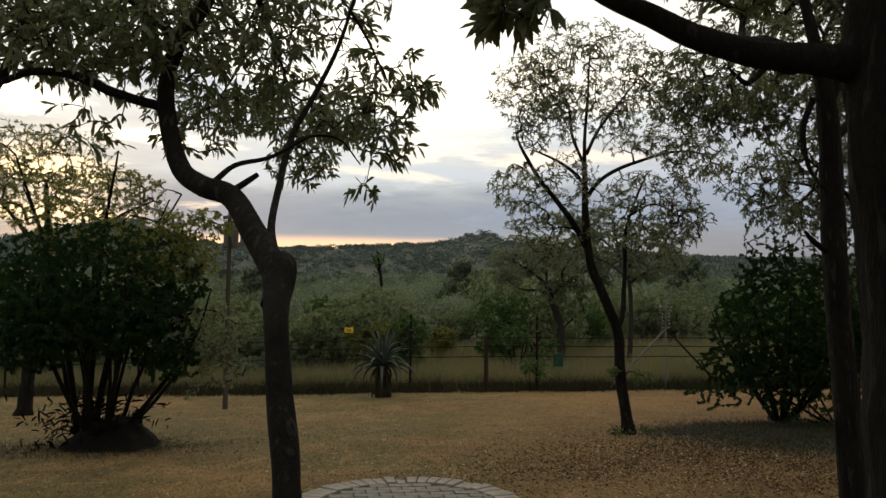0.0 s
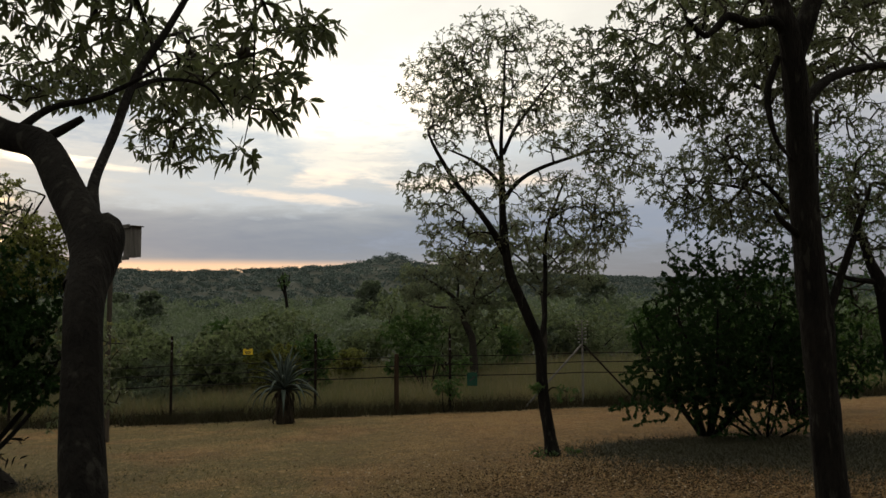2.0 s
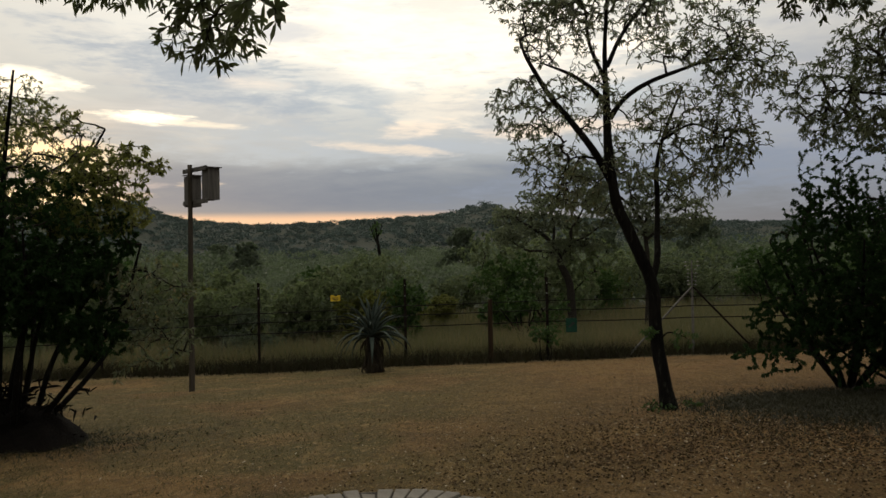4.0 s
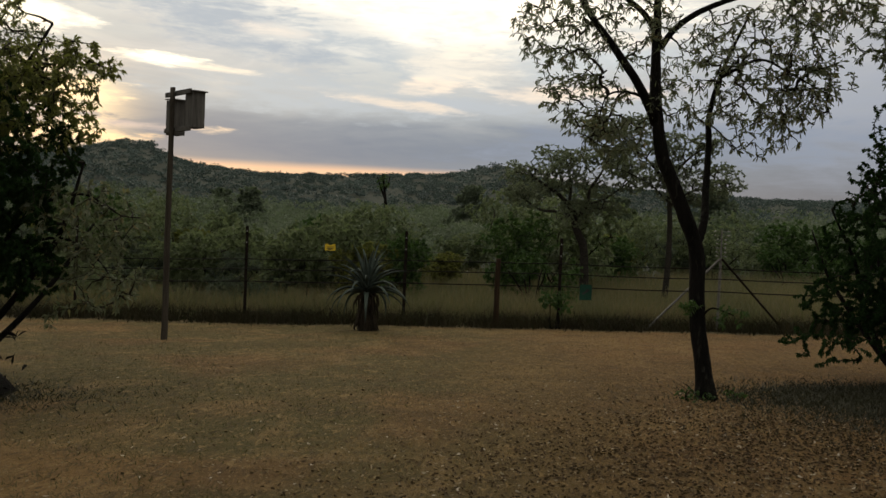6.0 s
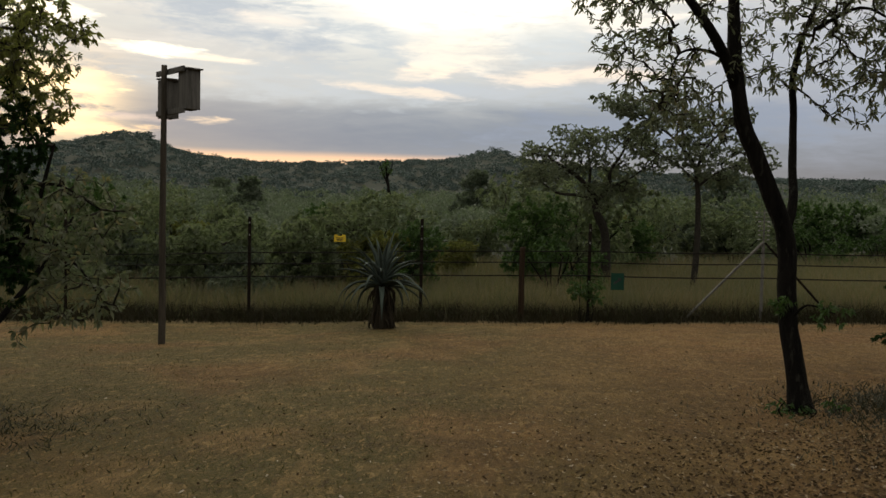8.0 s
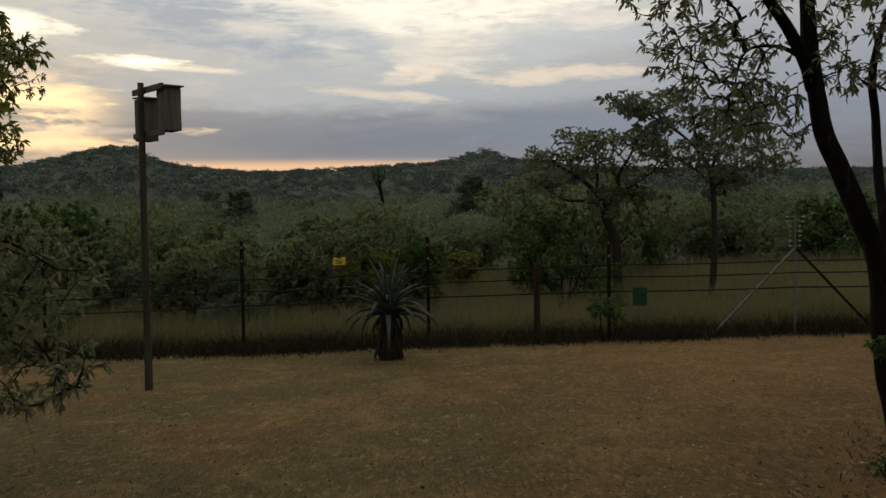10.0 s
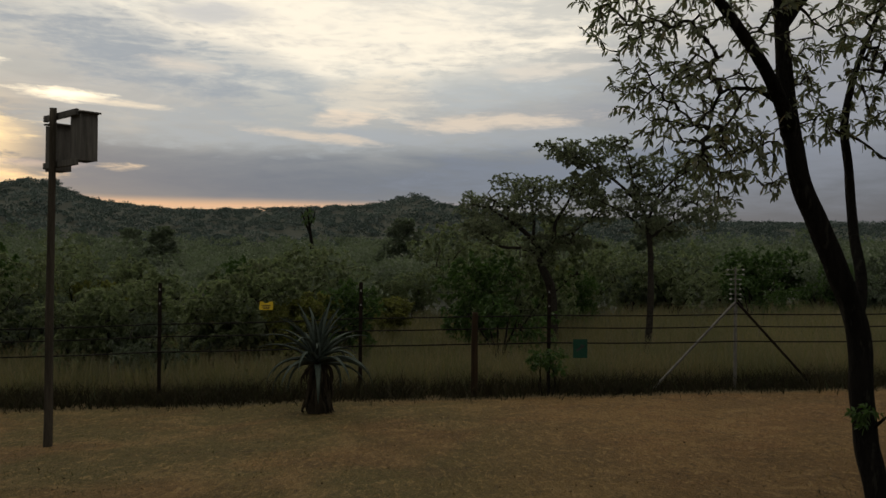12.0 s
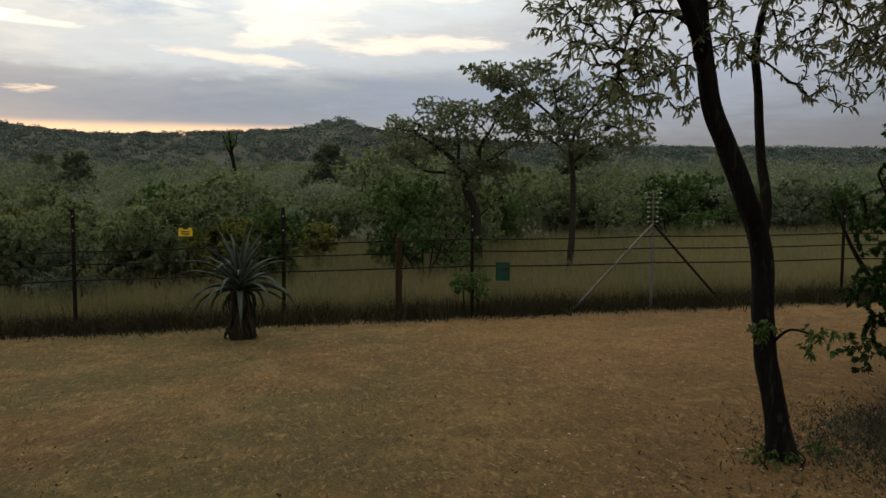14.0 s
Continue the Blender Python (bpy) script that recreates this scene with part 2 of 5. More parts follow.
def ground_material():
    """Dry winter lawn, greener in patches, bare and littered in others; rank veld beyond the fence."""
    k = material("dry_lawn")
    sep = k.add("ShaderNodeSeparateXYZ", Vector=k.obj)
    x, y, _ = sep.outputs
    a, b, c = k.noise(k.obj, 0.28, 5, 0.55, 0.4), k.noise(k.obj, 2.2, 6, 0.6), k.noise(k.obj, 38.0, 6, 0.7)
    blade = k.add("ShaderNodeVectorMath", **{"1": (1.0, 0.42, 1.0)})
    blade.operation = "MULTIPLY"
    k.put(blade, "0", k.obj)
    lay = k.noise(blade.outputs[0], 16.0, 6, 0.68, 0.9)
    patch = k.noise(k.obj, 1.1, 6, 0.62, 0.8)
    col = k.mix(k.span(a, 0.35, 0.65), (0.118, 0.066, 0.020, 1), (0.190, 0.112, 0.037, 1))
    col = k.mix(k.math("MULTIPLY", k.span(b, 0.42, 0.7), 0.6), col, (0.084, 0.047, 0.015, 1))
    earth = k.math("MULTIPLY", k.span(k.noise(k.obj, 0.6, 5, 0.6, 0.3), 0.45, 0.62), k.span(x, -1.5, 2.5))
    col = k.mix(k.math("MULTIPLY", earth, 0.55), col, (0.165, 0.080, 0.026, 1))
    # Greener to the left; the tone is also darkened for the shrubs' shade.
    green = k.math("MULTIPLY", k.span(k.noise(k.obj, 0.42, 4, 0.55, 0.5), 0.36, 0.54), k.math("SUBTRACT", 1.0, k.span(x, -1.5, 2.5)))
    col = k.mix(k.math("MULTIPLY", green, 0.85), col, (0.062, 0.061, 0.015, 1))
    col = k.mix(k.math("MULTIPLY", k.span(patch, 0.5, 0.66), 0.55), col, (0.235, 0.150, 0.060, 1))
    col = k.mix(k.math("MULTIPLY", k.math("SUBTRACT", 1.0, k.span(patch, 0.34, 0.47)), 0.55), col, (0.066, 0.042, 0.014, 1))
    col = k.mix(k.math("MULTIPLY", k.span(c, 0.5, 0.7), 0.7), col, (0.290, 0.190, 0.080, 1))
    col = k.mix(k.math("MULTIPLY", k.span(lay, 0.53, 0.66), 0.7), col, (0.300, 0.200, 0.085, 1))
    col = k.mix(k.math("MULTIPLY", k.math("SUBTRACT", 1.0, k.span(lay, 0.35, 0.47)), 0.75), col, (0.050, 0.032, 0.012, 1))
    col = k.mix(k.math("MULTIPLY", k.math("SUBTRACT", 1.0, k.span(c, 0.3, 0.46)), 0.7), col, (0.075, 0.045, 0.017, 1))
    veld = k.span(k.math("ADD", y, k.math("MULTIPLY", b, 0.4)), 23.5, 24.1)
    wild = k.mix(k.span(a, 0.4, 0.6), (0.075, 0.062, 0.030, 1), (0.13, 0.098, 0.048, 1))
    far = k.span(y, 27.0, 44.0)
    wild = k.mix(far, wild, (0.032, 0.042, 0.034, 1))
    col = k.mix(veld, col, wild)
    col = k.mix(0.15, col, (0.105, 0.088, 0.070, 1))
    h = k.math("ADD", k.math("MULTIPLY", c, 0.6), k.math("ADD", k.math("MULTIPLY", b, 0.8), k.math("MULTIPLY", lay, 0.7)))
    bm = k.add("ShaderNodeBump", Height=h, Strength=1.0, Distance=0.05)
    p = k.add("ShaderNodeBsdfPrincipled", Base_Color=col, Roughness=0.95, Normal=bm.outputs[0])
    p.inputs["Specular IOR Level"].default_value = 0.15
    return finish(k, p.outputs[0])


M_GROUND = ground_material()
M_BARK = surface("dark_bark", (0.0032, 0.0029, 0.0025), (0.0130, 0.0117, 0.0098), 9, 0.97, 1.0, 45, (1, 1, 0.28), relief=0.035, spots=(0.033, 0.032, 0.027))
M_TWIG = surface("twig_bark", (0.012, 0.011, 0.009), (0.042, 0.037, 0.030), 20, 0.9, 0.3, 90)
M_LEAF = leaf_material("olive_leaf", (0.046, 0.056, 0.032), (0.120, 0.134, 0.076), 0.38)
M_LEAF_PALE = leaf_material("grey_green_leaf", (0.072, 0.084, 0.056), (0.168, 0.178, 0.120), 0.44, (0.20, 0.16, 0.085))
M_LEAF_DEEP = leaf_material("deep_green_leaf", (0.022, 0.050, 0.014), (0.068, 0.118, 0.032), 0.4)
M_LEAF_THICKET = leaf_material("thicket_leaf", (0.011, 0.027, 0.008), (0.026, 0.054, 0.016), 0.3, rough=0.8)
# Near-black blade colour that stands for shade on the ground.
M_PAINTED_SHADE = leaf_material("painted_shade_blade", (0.012, 0.014, 0.006), (0.034, 0.032, 0.014), 0.2)
M_LEAF_GOLD = leaf_material("yellow_green_leaf", (0.070, 0.080, 0.026), (0.180, 0.172, 0.058), 0.62)
M_LEAF_BUSH = leaf_material("bushveld_leaf", (0.074, 0.098, 0.058), (0.182, 0.206, 0.120), 0.48)
# Distance haze is mixed into these two leaf colours, bluest on the hill.
M_LEAF_FAR_HAZE = leaf_material("hazed_distant_leaf", (0.028, 0.042, 0.034), (0.150, 0.176, 0.130), 0.42, grove=0.2)
M_LEAF_HILL_HAZE = leaf_material("hazed_hillside_leaf", (0.030, 0.046, 0.052), (0.082, 0.110, 0.112), 0.25, grove=0.022)
M_ALOE = surface("aloe_leaf", (0.024, 0.035, 0.030), (0.062, 0.080, 0.068), 5, 0.82, 0.2, 40)
M_ALOE_DRY = surface("dry_aloe_skirt", (0.016, 0.0135, 0.0095), (0.046, 0.038, 0.027), 12, 0.97, 0.6, 60, (1, 1, 0.3))
M_POST = surface("weathered_pole", (0.024, 0.021, 0.017), (0.070, 0.060, 0.048), 5, 0.95, 0.6, 40, (3, 3, 0.2), relief=0.01)
M_FENCE_POST = surface("stained_post", (0.012, 0.008, 0.005), (0.042, 0.027, 0.016), 6, 0.95, 0.6, 40, (3, 3, 0.2), relief=0.01)
M_BOX = surface("weathered_board", (0.052, 0.050, 0.048), (0.130, 0.125, 0.118), 4, 0.85, 0.4, 50, (5, 5, 0.4), relief=0.006)
M_STEEL = surface("rusty_steel", (0.005, 0.0042, 0.0036), (0.018, 0.012, 0.009), 14, 0.92, 0.3, 70, relief=0.004)
M_GALV = surface("galvanised_pipe", (0.085, 0.083, 0.078), (0.17, 0.165, 0.155), 12, 0.65, 0.15, 60, metal=0.3, relief=0.003)
M_WIRE = surface("dark_cable", (0.006, 0.005, 0.005), (0.016, 0.014, 0.013), 20, 0.95, 0.1, 80)
M_INSUL = surface("white_insulator", (0.15, 0.15, 0.145), (0.30, 0.30, 0.29), 20, 0.4, 0.05, 90)
M_YELLOW = surface("yellow_sign_face", (0.50, 0.36, 0.02), (0.72, 0.53, 0.03), 6, 0.5, 0.05, 50)
M_BLACK = surface("black_print", (0.012, 0.012, 0.012), (0.03, 0.03, 0.03), 10, 0.6, 0.05, 60)
M_TEAL = surface("green_sign_face", (0.010, 0.042, 0.028), (0.020, 0.064, 0.045), 6, 0.9, 0.05, 50)
M_BRICK = surface("grey_paver", (0.105, 0.10, 0.092), (0.205, 0.195, 0.18), 7, 0.9, 0.5, 55, relief=0.006, random_part=0.45, spots=(0.05, 0.048, 0.045))
M_RIM = surface("pale_paver", (0.15, 0.138, 0.12), (0.27, 0.25, 0.22), 7, 0.9, 0.5, 55, relief=0.006, random_part=0.35)
M_MORTAR = surface("dark_mortar", (0.025, 0.022, 0.019), (0.06, 0.053, 0.046), 10, 0.97, 0.5, 60)
M_STRAW = leaf_material("straw_blade", (0.100, 0.063, 0.027), (0.222, 0.150, 0.074), 0.3)
M_VELD = leaf_material("veld_grass", (0.066, 0.078, 0.048), (0.188, 0.150, 0.088), 0.45, (0.09, 0.105, 0.05), grove=0.6)
M_RANK = leaf_material("shade_toned_rank_grass", (0.014, 0.013, 0.008), (0.044, 0.037, 0.021), 0.2, (0.03, 0.04, 0.018), rough=0.8)
M_LITTER_DARK = leaf_material("old_dead_leaf", (0.026, 0.018, 0.011), (0.095, 0.064, 0.038), 0.15, rough=0.9)
M_GREEN_LAWN = leaf_material("green_lawn_blade", (0.040, 0.038, 0.012), (0.096, 0.080, 0.028), 0.3)
M_LITTER = leaf_material("dead_leaf", (0.165, 0.112, 0.064), (0.330, 0.258, 0.178), 0.25, (0.46, 0.40, 0.33), 0.9)
M_LEAF_ACACIA = leaf_material("acacia_leaf", (0.110, 0.128, 0.098), (0.205, 0.222, 0.165), 0.6)
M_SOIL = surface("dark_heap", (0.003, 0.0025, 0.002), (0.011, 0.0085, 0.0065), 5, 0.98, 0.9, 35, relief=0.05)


# ---------------------------------------------------------------- mesh helpers
def quads(name, V, F, mat, smooth=False):
    """A mesh from vertex and quad (or triangle) arrays."""
    V, F = np.asarray(V, dtype=np.float32), np.asarray(F, dtype=np.int32)
    n, s = F.shape
    me = bpy.data.meshes.new(name)
    me.vertices.add(len(V))
    me.vertices.foreach_set("co", V.ravel())
    me.loops.add(n * s)
    me.loops.foreach_set("vertex_index", F.ravel())
    me.polygons.add(n)
    me.polygons.foreach_set("loop_start", np.arange(0, n * s, s, dtype=np.int32))
    if smooth:
        me.polygons.foreach_set("use_smooth", np.ones(n, dtype=bool))
    me.update(calc_edges=True)
    me.materials.append(mat)
    return me


def part(name, data, mat, parent, label="", kind=""):
    """One mesh under a thing. data: a bmesh or a finished mesh."""
    if isinstance(data, bmesh.types.BMesh):
        me = bpy.data.meshes.new(name)
        data.to_mesh(me)
        data.free()
        me.materials.append(mat)
        data = me
    ob = new(name, data)
    ob.parent = parent
    return tagged(ob, label, kind=kind)


def thing(name, label, category, at, group="", kind="", turn=0.0):
    ob = new(name)
    ob.matrix_basis = pose(*at, 0, 0, turn)
    return tagged(ob, label, category, group, kind)


def box(bm, size, m=Matrix.Identity(4), bevel=0.0):
    geo = bmesh.ops.create_cube(bm, size=1.0, matrix=m @ Matrix.Diagonal((*size, 1)))
    if bevel:
        edges = list({e for v in geo["verts"] for e in v.link_edges})
        bmesh.ops.bevel(bm, geom=edges, offset=bevel, segments=2, affect="EDGES", profile=0.5)
    return bm


def spline(ctrl, n=6):
    """Catmull-Rom through (x, y, z, r) points."""
    P = np.array(ctrl, dtype=float)
    P = np.vstack([2 * P[0] - P[1], P, 2 * P[-1] - P[-2]])
    out = []
    for i in range(1, len(P) - 2):
        for t in np.linspace(0, 1, n, endpoint=False):
            a, b, c, d = P[i - 1], P[i], P[i + 1], P[i + 2]
            out.append(0.5 * (2 * b + (c - a) * t + (2 * a - 5 * b + 4 * c - d) * t * t + (3 * b - a - 3 * c + d) * t ** 3))
    out.append(P[-2])
    out = np.array(out)
    out[:, 3] = np.maximum(out[:, 3], 0.0015)
    return out


def tube(path, sides=10, rough=0.0, seed=0.0, flare=0.0):
    """Vertices and quads of a tapering limb along an (n, 4) path; rough: knobs and ridges as a share of the radius."""
    n = len(path)
    tang = np.gradient(path[:, :3], axis=0)
    tang /= np.linalg.norm(tang, axis=1)[:, None] + 1e-9
    ref = np.array([0.31, 0.95, 0.08])
    u = np.cross(tang, ref)
    u /= np.linalg.norm(u, axis=1)[:, None] + 1e-9
    w = np.cross(tang, u)
    ang = np.linspace(0, 2 * math.pi, sides, endpoint=False)
    rad = np.repeat(path[:, 3:4], sides, axis=1)
    if rough:
        for i in range(n):
            for j in range(sides):
                p = (math.cos(ang[j]) * 1.6 + seed, math.sin(ang[j]) * 1.6, path[i, 2] * 3.0 + path[i, 0] * 3.0)
                q = (math.cos(ang[j]) * 5 + seed, math.sin(ang[j]) * 5, path[i, 2] * 6.0 + path[i, 0] * 5.0)
                rad[i, j] *= 1 + rough * (noise.noise(p) * 1.2 + noise.noise(q) * 0.6)
    if flare:
        for i in range(n):
            h = (path[i, 2] - path[0, 2]) / 0.35
            if h < 1:
                rad[i] *= 1 + flare * (1 - h) ** 2 * (1 + 0.4 * np.cos(ang * 4 + seed))
    V = path[:, None, :3] + rad[..., None] * (np.cos(ang)[None, :, None] * u[:, None] + np.sin(ang)[None, :, None] * w[:, None])
    V = np.vstack([V.reshape(-1, 3), path[-1:, :3]])
    i, j = np.meshgrid(np.arange(n - 1), np.arange(sides), indexing="ij")
    i, j = i.ravel(), j.ravel()
    k = (j + 1) % sides
    F = np.stack([i * sides + j, i * sides + k, (i + 1) * sides + k, (i + 1) * sides + j], 1)
    j = np.arange(0, sides - 1, 2)
    top = (n - 1) * sides
    caps = np.stack([top + j, top + (j + 1) % sides, top + (j + 2) % sides, np.full(len(j), n * sides)], 1)
    return V, np.vstack([F, caps])


def join(pieces):
    V, F, n = [], [], 0
    for v, f in pieces:
        V.append(v)
        F.append(f + n)
        n += len(v)
    return np.vstack(V), np.vstack(F)


def unit(a):
    return a / (np.linalg.norm(a, axis=-1, keepdims=True) + 1e-9)


def leaves(P, axis, length, width, rng, fold=0.25, sag=0.15, plain=False):
    """Folded, pointed leaves along a midrib each; plain ones are a folded kite."""
    n = len(P)
    axis = unit(axis)
    side = unit(np.cross(axis, rng.normal(size=(n, 3))))
    up = np.cross(side, axis)
    L = (length * rng.uniform(0.6, 1.25, n))[:, None]
    W = (width * rng.uniform(0.7, 1.2, n))[:, None] * 0.5
    down = np.array([[0, 0, -1.0]])
    tip = P + axis * L + down * L * sag * 1.5
    if plain:
        edge = P + axis * L * 0.5 + up * W * fold
        V = np.stack([P, edge + side * W, tip, edge - side * W], 1).reshape(-1, 3)
        return V, np.arange(n)[:, None] * 4 + np.array([[0, 1, 2, 3]])
    l1, l2 = P + axis * L * 0.32 + side * W * 0.7 + up * W * fold, P + axis * L * 0.7 + side * W + up * W * fold + down * L * sag * 0.6
    r1, r2 = P + axis * L * 0.32 - side * W * 0.7 + up * W * fold, P + axis * L * 0.7 - side * W + up * W * fold + down * L * sag * 0.6
    V = np.stack([P, l1, l2, tip, r2, r1], 1).reshape(-1, 3)
    b = np.arange(n)[:, None] * 6
    F = np.stack([b + [0, 1, 2, 3], b + [0, 3, 4, 5]], 1).reshape(-1, 4)
    return V, F


def flakes(P, size, rng, flat=0.0):
    """Small diamond leaves at random turns, for foliage far off."""
    n = len(P)
    a = unit(rng.normal(size=(n, 3)))
    s = unit(np.cross(a, rng.normal(size=(n, 3))))
    if flat:
        a[:, 2] *= 1 - flat
        s[:, 2] *= 1 - flat
    L = (np.asarray(size) * rng.uniform(0.6, 1.3, n))[:, None]
    V = np.stack([P, P + a * L * 0.5 + s * L * 0.42, P + a * L, P + a * L * 0.5 - s * L * 0.42], 1).reshape(-1, 3)
    F = np.arange(n)[:, None] * 4 + np.arange(4)[None]
    return V, F


def inside(rng, blobs, n, shell=0.35):
    """n points in a set of ellipsoids (x, y, z, rx, ry, rz, share), thinner in the middle."""
    w = np.array([b[6] for b in blobs], dtype=float)
    pick = rng.choice(len(blobs), n, p=w / w.sum())
    B = np.array([b[:6] for b in blobs])[pick]
    r = rng.uniform(shell ** 3, 1, n) ** (1 / 3)
    return B[:, :3] + unit(rng.normal(size=(n, 3))) * r[:, None] * B[:, 3:]


def grow(limbs, tips, rng, from_z):
    """Twigs from the limbs to all tips, each from the nearest wood already there."""
    nodes = np.vstack([p[p[:, 2] > from_z][:, :3] for p in limbs])
    owner = [-1] * len(nodes)
    first = np.array([np.min(np.sum((nodes - t) ** 2, 1)) for t in tips])
    paths, parent = [], []
    store = np.empty((len(nodes) + len(tips) * 4, 3))
    store[:len(nodes)] = nodes
    used = len(nodes)
    for i in np.argsort(first):
        t = tips[i]
        d = np.sum((store[:used] - t) ** 2, 1)
        j = int(np.argmin(d))
        a, length = store[j].copy(), math.sqrt(d[j])
        if length < 0.02:
            continue
        mid = (a + t) / 2 + rng.normal(size=3) * 0.13 * length + np.array([0, 0, 0.07 * length])
        s = np.linspace(0, 1, 5)[:, None]
        p = (1 - s) ** 2 * a + 2 * s * (1 - s) * mid + s ** 2 * t
        p[1:4] += rng.normal(size=(3, 3)) * 0.03 * length
        me = len(paths)
        paths.append(p)
        parent.append(owner[j])
        store[used:used + 4] = p[1:]
        owner += [me] * 4
        used += 4
    load = np.ones(len(paths))
    for i in range(len(paths) - 1, -1, -1):
        if parent[i] >= 0:
            load[parent[i]] += load[i]
    return paths, load


def tree(name, label, at, limbs, blobs, tips, per_tip, leaf, seed, bark=M_BARK, foliage=M_LEAF, from_z=2.5, twig=0.0024, category="tree", rough=0.14, flare=0.5, droop=0.1, sides=14, plain=False, tuft=0.35):
    """A tree: limbs as ("trunk" or "limb", points) in the place's own coordinates, and a leafy crown that fills the blobs."""
    rng = np.random.RandomState(seed)
    root = thing(name, label, category, at)
    base = np.array([*at])
    paths = []
    for i, (kind, pts) in enumerate(limbs):
        p = spline(pts, 7 if kind == "trunk" else 5)
        paths.append(p)
        q = p.copy()
        q[:, :3] -= base
        thick = p[:, 3].max() > 0.05
        V, F = tube(q, sides if thick else 8, rough if thick else 0.08, seed + i * 3.7, flare if i == 0 else 0.0)
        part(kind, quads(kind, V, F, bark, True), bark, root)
    T = inside(rng, blobs, tips)
    tw, load = grow(paths, T, rng, from_z)
    pieces, P, A = [], [], []
    for p, w in zip(tw, load):
        r0 = twig * math.sqrt(w) * 0.9 + 0.001
        q = np.column_stack([p - base, np.linspace(min(r0, 0.03), max(min(r0, 0.03) * 0.45, twig * 0.7), 5)])
        pieces.append(tube(q[::2], 4 if r0 > 0.01 else 3) if plain else tube(q, 5 if r0 > 0.008 else 4))
        way = p[-1] - p[-3]
        way = way / (np.linalg.norm(way) + 1e-9)
        n = max(2, int(per_tip * rng.uniform(0.5, 1.5)))
        along = np.where(rng.uniform(size=n) < tuft, rng.uniform(0.86, 1.0, n), rng.uniform(0.15, 1.0, n)) * 3.999
        i = along.astype(int)
        P.append(p[i] + (p[np.minimum(i + 1, 4)] - p[i]) * (along - i)[:, None] - base)
        A.append(way[None] * 0.75 + unit(rng.normal(size=(n, 3))) * 0.75 + np.array([[0, 0, -droop]]))
    V, F = join(pieces)
    part("twig_mass", quads("twig_mass", V, F, M_TWIG), M_TWIG, root, kind="stuff")
    V, F = leaves(np.vstack(P), np.vstack(A), leaf[0], leaf[1], rng, plain=plain)
    part("crown", quads("crown", V, F, foliage), foliage, root, kind="stuff")
    return root


# ---------------------------------------------------------------- the ground
RIDGE_AZ = [-180, -60, -40, -34, -30.6, -28.8, -27.5, -25.9, -24.2, -22.9, -21.8, -19.7, -17.2, -14.3, -11.2, -8.2, -5.9, -3.6, -2.0, -0.9, -0.2, 0.2, 0.6, 1.1, 1.7, 2.3, 3.8, 9, 17.7, 22.8, 29.7, 35, 60, 180]
RIDGE_EL = [1.2, 1.6, 2.0, 2.5, 3.11, 3.41, 3.67, 4.15, 4.45, 4.36, 3.65, 3.22, 3.03, 2.9, 3.0, 3.14, 3.25, 3.36, 3.58, 3.9, 4.1, 4.15, 4.08, 3.85, 3.6, 3.48, 3.31, 2.85, 2.45, 2.3, 2.26, 2.1, 1.4, 1.2]


def gz(x, y):
    """Height of the ground: a lawn that falls gently to the fence, flat bush, then hills."""
    z = 1.01 + 0.025 * min(max(x, -14), 14) - 0.0445 * min(max(y, -20), 26)
    z += 0.018 * noise.noise((x * 0.5, y * 0.5, 3.3)) + 0.010 * noise.noise((x * 1.7, y * 1.7, 8.1))
    z -= 0.085 * math.exp(-((x + 6.5) / 3) ** 2 - ((y - 20.5) / 3.5) ** 2)
    dx, dy = x + 0.8, y - 8.7
    d = math.hypot(dx, dy)
    if d > 70:
        el = np.interp(math.degrees(math.atan2(dx, dy)), RIDGE_AZ, RIDGE_EL)
        top = 2.6 + 600 * math.tan(radians(el)) - 2.6
        s = min(max((d - 210) / 390, 0.0), 1.0)
        s = s * s * (3 - 2 * s)
        z += (top - z) * s + noise.noise((x * 0.012, y * 0.012, 0.5)) * 3.0 * s * (1 - s) * 2 + noise.noise((x * 0.02, y * 0.02, 2.5)) * 0.8 * min((d - 70) / 60, 1.0)
        if d > 640:
            z -= (d - 640) * 0.05 * (1 if d < 1000 else 0) + (18 if d >= 1000 else 0)
    return z


def build_ground():
    rad = np.concatenate([np.linspace(0.4, 16, 48), np.geomspace(16.5, 3200, 92)])
    ang = np.concatenate([np.linspace(-0.8, 0.8, 300, endpoint=False), np.linspace(0.8, 2 * math.pi - 0.8, 90, endpoint=False)])
    V = [(0, 12, gz(0, 12))]
    for r in rad:
        for a in ang:
            x, y = math.sin(a) * r, 12 + math.cos(a) * r
            V.append((x, y, gz(x, y)))
    me = bpy.data.meshes.new("ground")
    n = len(ang)
    F = [(0, 1 + (j + 1) % n, 1 + j) for j in range(n)]
    for i in range(len(rad) - 1):
        a, b = 1 + i * n, 1 + (i + 1) * n
        F += [(a + j, a + (j + 1) % n, b + (j + 1) % n, b + j) for j in range(n)]
    me.from_pydata(V, [], F)
    me.polygons.foreach_set("use_smooth", np.ones(len(F), dtype=bool))
    me.materials.append(M_GROUND)
    bm = bmesh.new()
    bm.from_mesh(me)
    bmesh.ops.recalc_face_normals(bm, faces=bm.faces[:])
    if sum(f.normal.z for f in bm.faces[:200]) < 0:
        bmesh.ops.reverse_faces(bm, faces=bm.faces[:])
    bm.to_mesh(me)
    bm.free()
    tagged(new("ground", me), "dry brown lawn falling to a fence, wooded hills beyond", "ground", kind="structure")


build_ground()


# ---------------------------------------------------------------- trees in the garden
def on(x, y):
    return (x, y, gz(x, y) - 0.02)


